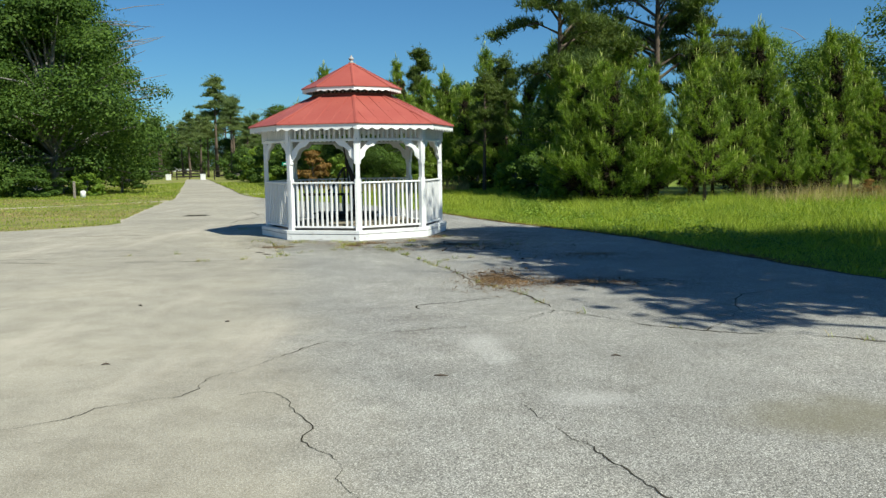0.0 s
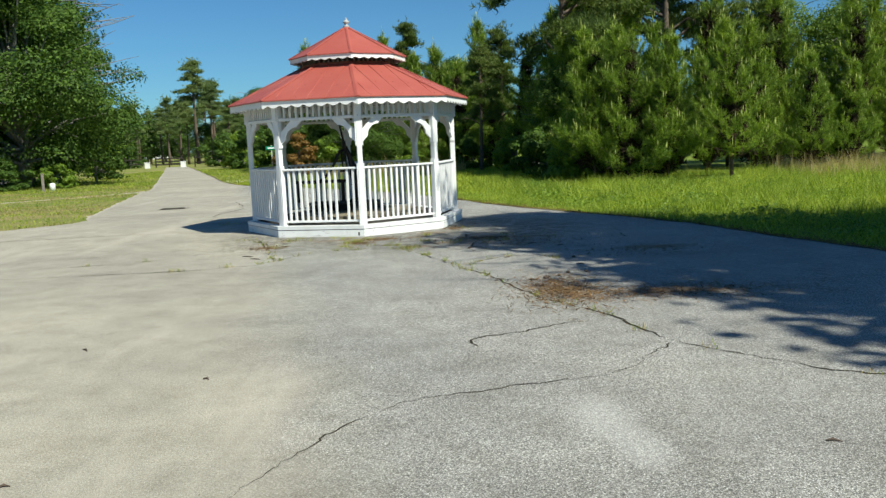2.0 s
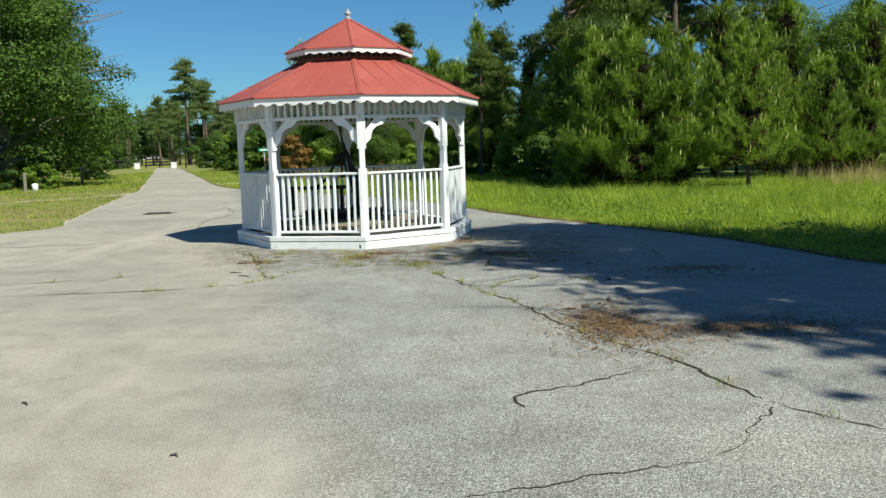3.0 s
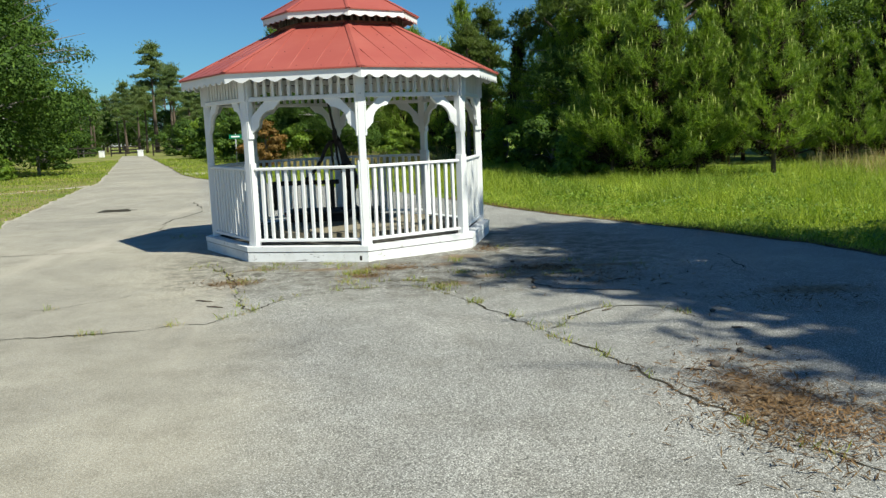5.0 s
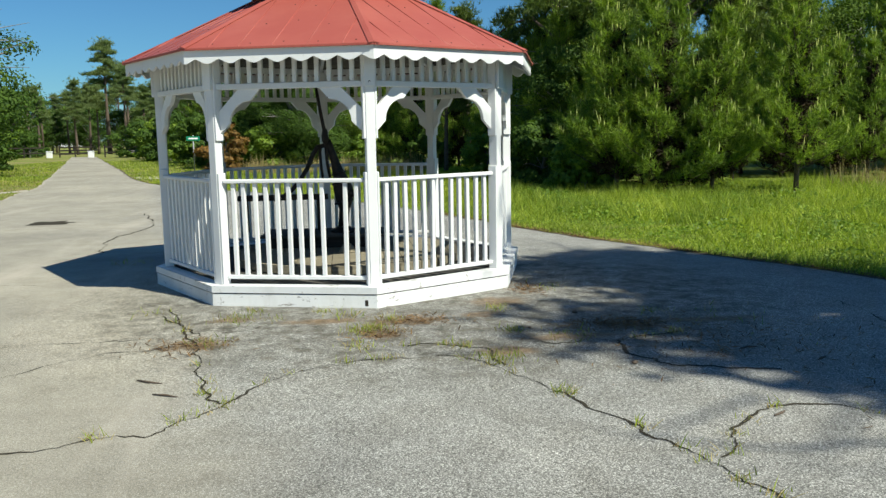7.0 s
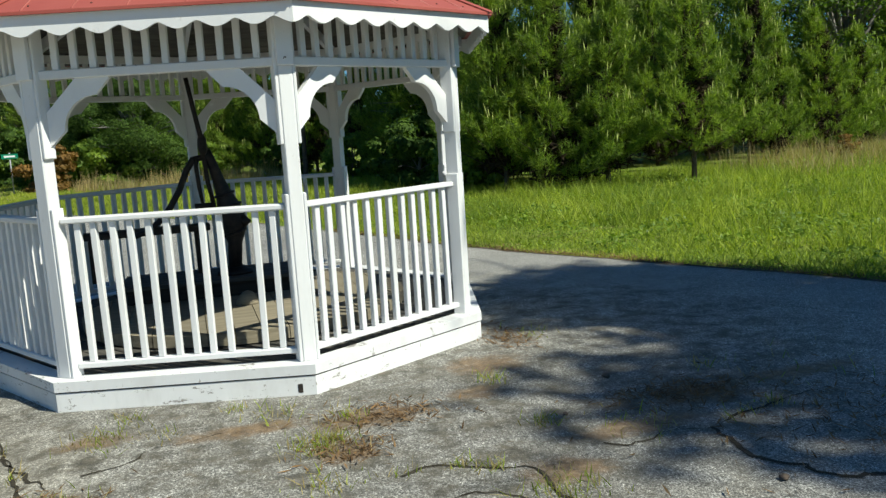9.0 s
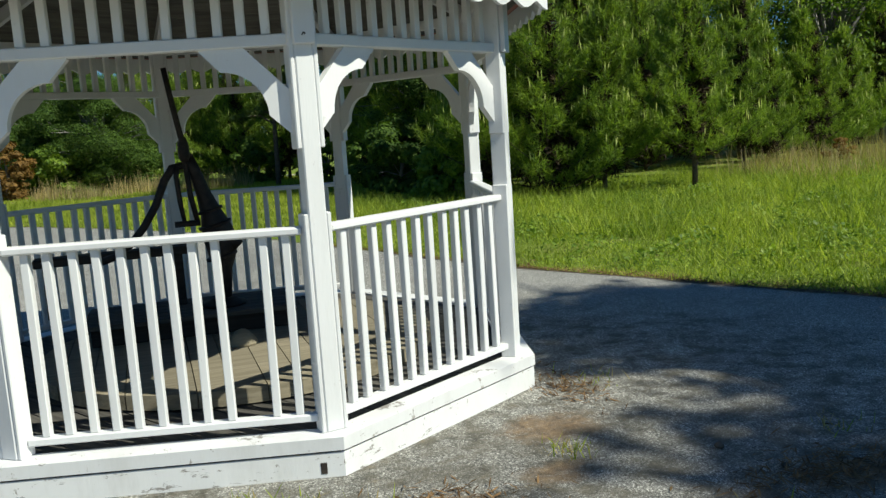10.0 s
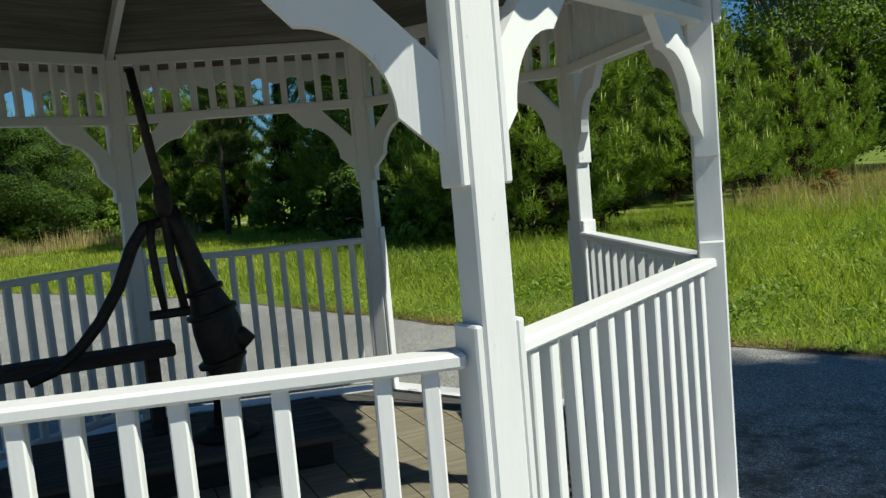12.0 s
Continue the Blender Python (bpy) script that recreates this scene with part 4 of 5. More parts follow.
def tall_pine_meshes(h, seed, crown=0.5, reach=0.2, size=0.34, tight=1.0, mat=None):
    """An old pine: bare trunk, and limbs with flat clumps of needles near the top."""
    r = np.random.default_rng(seed)
    wood = bmesh.new()
    bend = r.normal(0, 0.012, 2) * h
    at = lambda z: np.array([bend[0] * math.sin(3 * z / h), bend[1] * math.sin(2.4 * z / h), z])
    tube([at(z) for z in np.linspace(-0.1, h, 10)], list(np.linspace(0.018 * h, 0.03, 10)), 9, wood)
    tips, axes = [], []
    z = h * (1 - crown)
    while z < h:
        u = (z - h * (1 - crown)) / (h * crown)
        L = reach * h * (1.05 - 0.75 * u) * r.uniform(0.5, 1.1)
        a = r.uniform(0, 6.28)
        o = np.array([math.cos(a), math.sin(a), 0])
        s = np.array([-o[1], o[0], 0])
        rise = r.uniform(0.0, 0.45)
        f = lambda t: at(z) + o * L * t + np.array([0, 0, L * (rise * t + 0.15 * math.sin(4 * t))])
        tube([f(t) for t in (0, 0.35, 0.7, 1.0)], [0.006 * h, 0.004 * h, 0.003 * h, 0.012], 5, wood, False)
        for t in np.linspace(0.35, 1.05, max(4, int(L / 0.4))):
            c = f(min(t, 1.0))
            k = 26
            cl = c + s * r.uniform(-0.32, 0.32) * L * 0.8 + r.normal(0, 1, (k, 3)) * np.array([0.30, 0.30, 0.15]) * (0.5 + 0.05 * h) * tight
            tips.append(cl)
            axes.append(np.tile(o * 0.2 + np.array([0, 0, 0.6]), (k, 1)))
        z += h * crown * r.uniform(0.022, 0.05)
    tips.append(at(h) + r.normal(0, 0.35, (60, 3)))
    axes.append(np.tile(np.array([0, 0, 1.0]), (60, 1)))
    nv, nf = needle_arrays(np.concatenate(tips), unit(np.concatenate(axes)), size, 0.045, 8, r, 0.7)
    return mesh_of(wood, BARK, "trunk"), array_mesh("needles", nv, nf, mat or DEEP_NEEDLE)


def broadleaf_meshes(h, w, seed, low=0.12, leaves=26000, size=0.16, clumps=70, mat=None, bare=0):
    """A leafy tree: forked trunk, limbs to every clump, and leaves in shells round the clumps."""
    r = np.random.default_rng(seed)
    wood = bmesh.new()
    tube([(0, 0, -0.1), (0.03 * w, 0, 0.2 * h), (-0.02 * w, 0.02 * w, 0.45 * h), (0, 0, 0.7 * h)], [0.035 * h, 0.026 * h, 0.018 * h, 0.008 * h], 9, wood)
    cs, rs = [], []
    for i in range(clumps):
        u = r.uniform(low, 1.0)
        rad = w * 0.5 * (math.sin(math.pi * min(1.0, 0.16 + 0.84 * u)) ** 0.6) * r.uniform(0.35, 1.0)
        a = r.uniform(0, 6.28)
        c = np.array([rad * math.cos(a), rad * math.sin(a), h * (0.04 + 0.88 * u)])
        cs.append(c)
        rs.append(w * r.uniform(0.055, 0.15))
        if i % 2 == 0:
            z0 = h * r.uniform(0.15, 0.5) * min(1, u + 0.3)
            mid = np.array([c[0] * 0.5, c[1] * 0.5, (z0 + c[2]) / 2 + 0.04 * h])
            tube([(0, 0, z0), tuple(mid), tuple(c * 0.98)], [0.010 * h, 0.006 * h, 0.003 * h], 5, wood, False)
    cs, rs = np.array(cs), np.array(rs)
    pick = r.choice(clumps, leaves, p=rs ** 2 / np.sum(rs ** 2))
    d = unit(r.normal(size=(leaves, 3)))
    d[:, 2] = np.where(r.random(leaves) < 0.6, np.abs(d[:, 2]), d[:, 2])
    rad = rs[pick] * (1.1 - 0.5 * r.random(leaves) ** 2) * (1 + 0.3 * np.sin(5 * d[:, 0] + pick) * np.cos(4 * d[:, 2] + pick))
    p = cs[pick] + d * rad[:, None] * np.array([1.15, 1.15, 0.8])
    p[:, 2] = np.maximum(p[:, 2], 0.05)
    nrm = unit(d * 1.1 + r.normal(0, 0.42, (leaves, 3)) + np.array([0, 0, 0.25]))
    lv, lf = leaf_arrays(p, nrm, size, r)
    for i in range(bare):
        a, u = r.uniform(0, 6.28), r.uniform(0.35, 0.95)
        b0 = np.array([math.cos(a) * w * 0.3, math.sin(a) * w * 0.3, h * u])
        e = b0 + np.array([math.cos(a) * w * 0.22, math.sin(a) * w * 0.22, r.uniform(-0.02, 0.1) * h])
        tube([tuple(b0), tuple((b0 + e) / 2 + r.normal(0, 0.15, 3)), tuple(e)], [0.03, 0.022, 0.008], 4, wood, False)
    return mesh_of(wood, GREY_BARK, "trunk"), array_mesh("leaves", lv, lf, mat or LEAF)


prng = random.Random(11)


def spot(x, y, s=1.0, tall=1.0, z=-0.03):
    y = y * (1.02 if y < 60 else 1.0)
    s *= 1 + 0.0029 * max(0.0, y - 20.0)
    x, y = far(x, y)
    return pose(x, y, z, 0, 0, prng.uniform(0, 360)) @ Matrix.Diagonal((s, s, s * tall, 1))


def kit(name, label, category, group, parts_list, spots):
    """One tree kind: each planted tree is a thing with its own trunk and crown on shared meshes."""
    return [tree_of(name, label, category, parts_list[i % len(parts_list)], spot(x, y, s, tall), group) for i, (x, y, s, tall) in enumerate(spots)]


# young pines: a dense stand along the right and behind the gazebo
YP = []
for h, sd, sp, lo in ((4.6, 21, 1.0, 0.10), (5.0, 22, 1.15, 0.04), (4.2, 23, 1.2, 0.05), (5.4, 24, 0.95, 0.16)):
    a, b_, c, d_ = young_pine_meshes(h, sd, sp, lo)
    YP.append([("trunk", a), ("needles", b_), ("new_growth", c), ("dead_shade_needles", d_)])
stand = []
for x in np.arange(5.0, 12.0, 2.1):
    stand.append((x + prng.uniform(-0.3, 0.3), 30.0 + prng.uniform(-0.8, 0.5) + 0.05 * max(0, x - 8), prng.uniform(0.68, 1.02), prng.uniform(0.9, 1.15)))
stand = [q for q in stand if not 7.6 < q[0] < 11.2]
for x in np.arange(5.9, 17, 2.1):
    stand.append((x + prng.uniform(-0.4, 0.4), 33.4 + prng.uniform(-0.6, 0.6) + 0.3 * max(0, x - 8), prng.uniform(0.80, 1.15), prng.uniform(0.95, 1.2)))
for x in np.arange(5.2, 24, 1.8):
    stand.append((x + prng.uniform(-0.5, 0.5), 36.8 + prng.uniform(-0.8, 0.8) + 0.15 * max(0, x - 9), prng.uniform(0.95, 1.25), prng.uniform(0.95, 1.2)))
stand += [(8.72, 28.0, 0.86, 1.0), (7.0, 28.8, 0.92, 1.0), (5.9, 29.2, 0.95, 1.0), (5.2, 31.2, 1.0, 1.0), (12.6, 31.2, 0.72, 1.0), (14.6, 32.6, 0.78, 1.0), (17.5, 34.0, 0.9, 1.0), (20.0, 35.2, 0.95, 1.0), (23.0, 36.5, 1.0, 1.0)]
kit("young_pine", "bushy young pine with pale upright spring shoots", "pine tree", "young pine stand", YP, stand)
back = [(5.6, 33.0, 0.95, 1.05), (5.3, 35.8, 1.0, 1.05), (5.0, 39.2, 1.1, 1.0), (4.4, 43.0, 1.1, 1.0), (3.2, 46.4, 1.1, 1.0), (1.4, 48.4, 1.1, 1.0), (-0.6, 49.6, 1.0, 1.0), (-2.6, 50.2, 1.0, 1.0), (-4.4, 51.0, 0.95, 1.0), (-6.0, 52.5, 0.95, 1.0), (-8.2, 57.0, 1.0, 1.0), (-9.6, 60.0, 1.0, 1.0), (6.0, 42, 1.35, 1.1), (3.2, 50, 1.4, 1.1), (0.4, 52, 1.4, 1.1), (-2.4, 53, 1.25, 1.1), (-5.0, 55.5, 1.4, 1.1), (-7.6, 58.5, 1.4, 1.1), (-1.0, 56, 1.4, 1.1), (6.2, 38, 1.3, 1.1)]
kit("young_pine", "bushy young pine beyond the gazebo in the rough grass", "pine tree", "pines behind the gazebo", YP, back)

# old pines and broadleaved trees
TP = []
for h, sd, cr, rc in ((13.0, 31, 0.60, 0.40), (12.0, 32, 0.42, 0.20), (11.0, 33, 0.62, 0.22)):
    a, b_ = tall_pine_meshes(h, sd, cr, rc, 0.34, 0.72)
    TP.append([("trunk", a), ("needles", b_)])
kit("tall_pine", "tall old pine with open clumps of dark needles", "pine tree", "tall pines", TP, [
    (9.4, 37.6, 0.95, 1.0), (-1.4, 58.0, 0.72, 1.0), (3.6, 46.0, 0.62, 1.0), (5.2, 37.2, 0.84, 1.0), (26.0, 44.0, 1.15, 1.0), (2.2, 43.0, 0.52, 1.0), (11.8, 39.5, 0.72, 1.0)])
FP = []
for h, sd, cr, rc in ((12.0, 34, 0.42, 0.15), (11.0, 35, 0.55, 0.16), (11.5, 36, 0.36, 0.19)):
    a, b_ = tall_pine_meshes(h, sd, cr, rc, 0.30, 0.62, HAZE_NEEDLE)
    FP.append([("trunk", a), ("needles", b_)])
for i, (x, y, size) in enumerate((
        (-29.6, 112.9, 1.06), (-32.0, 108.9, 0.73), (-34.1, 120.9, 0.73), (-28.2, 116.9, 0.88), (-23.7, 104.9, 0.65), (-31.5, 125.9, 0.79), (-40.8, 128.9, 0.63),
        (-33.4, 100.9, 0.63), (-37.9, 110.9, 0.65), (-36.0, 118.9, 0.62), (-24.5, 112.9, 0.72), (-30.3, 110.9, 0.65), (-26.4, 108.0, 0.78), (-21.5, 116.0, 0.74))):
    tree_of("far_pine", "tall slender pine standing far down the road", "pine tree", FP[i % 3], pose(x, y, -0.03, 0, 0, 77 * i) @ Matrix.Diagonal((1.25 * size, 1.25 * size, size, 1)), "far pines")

OAK = []
for h, w, sd in ((11.0, 11.0, 51), (10.0, 10.0, 52)):
    a, b_ = broadleaf_meshes(h, w, sd, 0.02, 120000, 0.078, 130, LEAF, 40)
    OAK.append([("trunk", a), ("leaves", b_)])
kit("oak_tree", "broad dense oak with dark green leaves down to the ground", "oak tree", "oaks beside the road", OAK, [
    (-20.0, 44.5, 1.0, 0.98), (-26.5, 44.0, 1.05, 1.1), (-30.5, 39.5, 1.05, 1.1), (-23.3, 52.0, 1.0, 1.15), (-33.0, 50.0, 1.1, 1.15), (6.0, 36.5, 0.50, 1.0), (-3.8, 49.0, 0.42, 1.0), (-6.2, 51.5, 0.46, 1.0)])
LT = []
for h, w, sd in ((9.0, 7.0, 61), (8.0, 7.5, 62)):
    a, b_ = broadleaf_meshes(h, w, sd, 0.12, 30000, 0.085, 100, LEAF, 30)
    LT.append([("trunk", a), ("leaves", b_)])
kit("broadleaf_tree", "leafy spring-green tree standing in the wood", "tree", "wood edge", LT, [
    (30, 40.0, 1.2, 1.0), (34, 42, 1.1, 1.0), (-13.0, 92.0, 0.55, 1.0), (-18.0, 98.0, 0.6, 1.0), (-26.0, 112.0, 0.55, 1.0), (-38.0, 98.0, 0.9, 1.0), (-8.0, 84.0, 0.6, 1.0), (-22.8, 108.0, 0.55, 1.0), (-31.5, 100.0, 0.5, 1.0), (-28.5, 103.0, 0.45, 1.0), (-24.6, 99.0, 0.5, 1.0), (39, 36, 1.1, 1.0), (-28.2, 66.0, 0.8, 0.8), (-31.6, 76.0, 0.8, 0.8), (-36.0, 86.0, 0.85, 0.8), (-30.6, 72.0, 0.7, 0.8), (1.6, 64.0, 0.82, 1.0), *[(-52 + 4.1 * i, 119 + 5 * math.sin(i * 2.3), 0.72 + 0.14 * math.sin(i * 1.7), 1.0) for i in range(12)], (-20.0, 100.0, 0.8, 1.0), (-16.4, 97.0, 0.85, 1.0), (-34.0, 101.0, 0.8, 1.0), (-37.5, 97.0, 0.9, 1.0), (-24.4, 109.0, 0.7, 1.0), (-19.0, 104.0, 0.95, 1.0), (-33.5, 94.0, 0.8, 1.0)])

SPARSE = []
for h, w, sd in ((10.0, 7.0, 63), (9.5, 6.4, 64)):
    a, b_ = broadleaf_meshes(h, w, sd, 0.22, 22000, 0.070, 120, MID_LEAF, 22)
    SPARSE.append([("trunk", a), ("leaves", b_)])
kit("open_tree", "thin-crowned tree with grey branches showing among its leaves", "tree", "wood edge", SPARSE, [
    (15.8, 41.5, 0.76, 1.0), (17.9, 40.5, 0.74, 1.0), (22.8, 38.6, 1.12, 1.0), (26.0, 39.5, 1.2, 1.0), (20.2, 43.5, 0.80, 1.0)])

BUSH = []
for h, w, sd, mt in ((2.6, 3.4, 71, LEAF), (2.2, 3.2, 72, LIGHT_LEAF)):
    a, b_ = broadleaf_meshes(h, w, sd, 0.0, 9000, 0.09, 34, mt)
    BUSH.append([("trunk", a), ("leaves", b_)])
kit("bush", "rounded leafy green bush at the wood's edge", "bush", "roadside bushes", BUSH, [
    (-24.6, 42.5, 0.9, 0.9), (-22.4, 42.0, 0.75, 0.85), (-19.6, 41.4, 0.7, 0.8), (-17.6, 42.6, 0.55, 0.9), (-27.4, 41.6, 0.9, 0.9), (-30.5, 40.5, 1.0, 0.9), (-9.2, 55.0, 0.95, 1.1), (-10.8, 60.5, 1.0, 1.1), (-7.2, 50.5, 1.0, 1.1), (-5.2, 48.6, 0.9, 1.0), (-3.0, 48.8, 0.8, 1.0), (-0.8, 48.6, 0.7, 1.0), (2.0, 46.4, 0.7, 1.0), (3.6, 41.0, 0.7, 1.0), (4.1, 34.2, 0.8, 1.0), (4.5, 31.2, 0.7, 1.0), (-13.0, 66.0, 1.1, 1.1), (-15.0, 72.0, 1.1, 1.1), (-27.6, 83.0, 0.8, 1.0), (-29, 84, 1.0, 1.0), (-17.6, 78, 1.1, 1.0), (-22.6, 62.0, 0.6, 0.9), (-19.0, 53.0, 0.6, 0.9)])
a, b_ = broadleaf_meshes(2.6, 2.4, 73, 0.0, 6000, 0.08, 26, RUST_LEAF)
kit("rusty_bush", "rust-brown leafy bush among the green ones", "bush", "roadside bushes", [[("trunk", a), ("leaves", b_)]], [(-7.0, 46.8, 0.85, 1.0), (15.6, 31.0, 0.36, 0.8)])

# tall slim trees off to the side of the walk, whose shadows fall across the pavement
SHADE = []
for sd in (81, 82):
    a, b_ = broadleaf_meshes(16.0, 5.4, sd, 0.50, 3100, 0.17, 60, LEAF, 10)
    SHADE.append([("trunk", a), ("leaves", b_)])
for i, (x, y, size, turn) in enumerate(((10.9, 2.6, 0.97, 20), (10.8, 5.7, 0.96, 140), (9.1, 7.2, 0.94, 250), (13.6, 5.0, 1.0, 75), (14.6, 8.0, 0.95, 310), (10.5, 9.9, 0.97, 200), (8.7, 10.4, 0.9, 30))):
    tree_of("shade_tree", "tall slim tree on the verge that shades the pavement", "tree", SHADE[i % 2], pose(x, y, -0.03, 0, 0, turn) @ Matrix.Diagonal((size, size, size, 1)), "verge trees")


# ---- grass and weeds ----
def inside(px, py, poly):
    x = np.array([p[0] for p in poly])
    y = np.array([p[1] for p in poly])
    x2, y2 = np.roll(x, -1), np.roll(y, -1)
    odd = np.zeros(len(px), bool)
    for a, b, c, d in zip(x, y, x2, y2):
        if b != d:
            odd ^= ((b > py) != (d > py)) & (px < (c - a) * (py - b) / (d - b) + a)
    return odd


def blades(px, py, hgt, width, r, z=-0.03, lean=0.3):
    n = len(px)
    base = np.stack([px, py, np.full(n, z)], 1)
    a = r.uniform(0, 6.28, n)
    s = np.stack([np.cos(a), np.sin(a), np.zeros(n)], 1) * (width * r.uniform(0.6, 1.3, n))[:, None] / 2
    tip = base + np.stack([r.normal(0, lean, n) * hgt, r.normal(0, lean, n) * hgt, hgt], 1)
    mid = (base + tip) / 2 + np.array([0, 0, 0.06]) * hgt[:, None]
    v = np.stack([base - s, base + s, mid + s * 0.7, tip, mid - s * 0.7], 1).reshape(-1, 3)
    k = np.arange(n)[:, None] * 5
    f = np.concatenate([k + np.array([[0, 1, 2]]), k + np.array([[0, 2, 4]]), k + np.array([[4, 2, 3]])])
    return v, f


road = [(p[0], p[1]) for p in outline]
gr = np.random.default_rng(90)


def sow(name, label, x0, x1, y0, y1, count, hmin, hmax, width, mat, keep=None, lean=0.3):
    px, py = gr.uniform(x0, x1, count), gr.uniform(y0, y1, count)
    ok = ~inside(px, py, road)
    if keep is not None:
        ok &= keep(px, py)
    px, py = px[ok], py[ok]
    patch = np.clip(0.5 + 0.4 * np.sin(px * 1.7 + np.sin(py * 1.1) * 2) * np.cos(py * 1.3 + px * 0.4) + 0.3 * np.sin(px * 5.3 + 1.7 * np.sin(py * 4.1)) * np.cos(py * 4.7 + np.sin(px * 3.3)), 0, 1)
    hgt = (hmin + (hmax - hmin) * patch * gr.uniform(0.4, 1.0, len(px))) * gr.uniform(0.6, 1.1, len(px))
    v, f = blades(px, py, hgt, width, gr, lean=lean)
    return tagged(new(name, array_mesh(name, v, f, mat)), label, "grass", kind="stuff")


edge_x = lambda py: np.interp(py, [p.y for p in RIGHT_EDGE], [p.x for p in RIGHT_EDGE])
sow("verge_grass", "rough bright green grass along the pavement's edge", 0, 17, 9, 31, 120000, 0.04, 0.22, 0.013, GRASS, None, 0.6)
sow("mown_grass", "short yellow-green mown grass beside the pavement", 0, 17, 9, 31, 90000, 0.03, 0.09, 0.011, YOUNG_GRASS, lambda px, py: px - edge_x(py) < 1.5 + 0.7 * np.sin(py * 1.3) + 0.5 * np.sin(py * 3.1 + 1), 0.6)
sow("tall_grass", "tall uncut green grass and weeds before the pines", 1.0, 22, 14, 33, 85000, 0.10, 0.58, 0.013, GRASS, lambda px, py: px - edge_x(py) > 2.2 + np.sin(py * 0.9) * 0.6, 0.5)
sow("edge_straw", "dry straw-coloured grass along the pavement's edge", 0, 14, 10, 29, 90000, 0.02, 0.07, 0.010, DRY_GRASS, lambda px, py: px - edge_x(py) < 0.12 + 0.22 * np.abs(np.sin(py * 2.1) * np.sin(py * 0.7 + 1)), 0.8)
sow("far_grass", "green grass beyond the gazebo", -9, 4.5, 28, 53, 60000, 0.05, 0.22, 0.022, YOUNG_GRASS)
sow("lawn_grass", "short mown lawn grass beside the road", -30, -8, 17, 48, 32000, 0.03, 0.09, 0.024, GRASS)
sow("dry_lawn", "dry straw-brown patches in the mown lawn", -30, -8, 17, 48, 70000, 0.02, 0.07, 0.022, DRY_GRASS, lambda px, py: np.sin(px * 0.45 + py * 0.9 + 1.5 * np.sin(px * 0.31)) + 0.5 * np.sin(py * 2.3 + px * 0.8) > 0.1, 0.7)
sow("road_verge", "mown grass strip beside the far road", -24, -6, 40, 76, 26000, 0.05, 0.16, 0.035, GRASS)
sow("dry_weeds", "tall dry brown weeds before the pines", 11.0, 24, 26.5, 36, 9000, 0.3, 1.2, 0.012, DRY_GRASS, lambda px, py: (py - 27.2 > (px - 11) * 0.30) & (py - 31.5 < (px - 11) * 0.5), 0.3)
sow("dry_weeds", "dry brown weeds before the far bushes", -6.5, 1.6, 45, 50, 5000, 0.3, 1.2, 0.02, DRY_GRASS, lambda px, py: np.abs(py - 47.6 - 0.5 * np.sin(px * 1.7)) < 0.9, 0.15)

# clover and broad-leaved weeds low in the verge
qx, qy = gr.uniform(0.5, 14, 50000), gr.uniform(10, 29, 50000)
ok = ~inside(qx, qy, road)
qx, qy = qx[ok], qy[ok]
tuft = 0.5 + 0.5 * np.sin(qx * 3.1 + np.sin(qy * 2.3) * 2) * np.cos(qy * 2.7 + qx)
qz = -0.02 + gr.uniform(0.02, 0.10, len(qx)) + 0.18 * tuft ** 2 * np.clip((qx - edge_x(qy)) / 3.0, 0, 1)
lv, lf = leaf_arrays(np.stack([qx, qy, qz], 1), unit(np.array([[0, 0, 1.0]]) + gr.normal(0, 0.5, (len(qx), 3))), 0.016, gr, 0.6)
tagged(new("clover", array_mesh("clover", lv, lf, CLOVER)), "low clover and broad-leaved weeds in the verge grass", "weeds", kind="stuff")
qx, qy = gr.uniform(2, 16, 60000), gr.uniform(13, 31, 60000)
tuft = np.sin(qx * 2.3 + np.sin(qy * 1.9) * 2.2) * np.cos(qy * 2.1 + np.sin(qx * 1.3) * 1.5)
ok = ~inside(qx, qy, road) & (qx - edge_x(qy) > 0.5) & (tuft > 0.35)
qx, qy, tuft = qx[ok], qy[ok], tuft[ok]
qz = gr.uniform(0.03, 0.10, len(qx)) + 0.22 * (tuft - 0.35) * gr.uniform(0.2, 1.0, len(qx)) * np.clip((qx - edge_x(qy)) / 2.0, 0.2, 1.4)
lv, lf = leaf_arrays(np.stack([qx, qy, qz], 1), unit(np.array([[0, -0.2, 1.0]]) + gr.normal(0, 0.55, (len(qx), 3))), 0.034, gr, 0.5)
tagged(new("broad_weeds", array_mesh("broad_weeds", lv, lf, LIGHT_LEAF)), "clumps of broad-leaved green weeds in the rough grass", "weeds", kind="stuff")

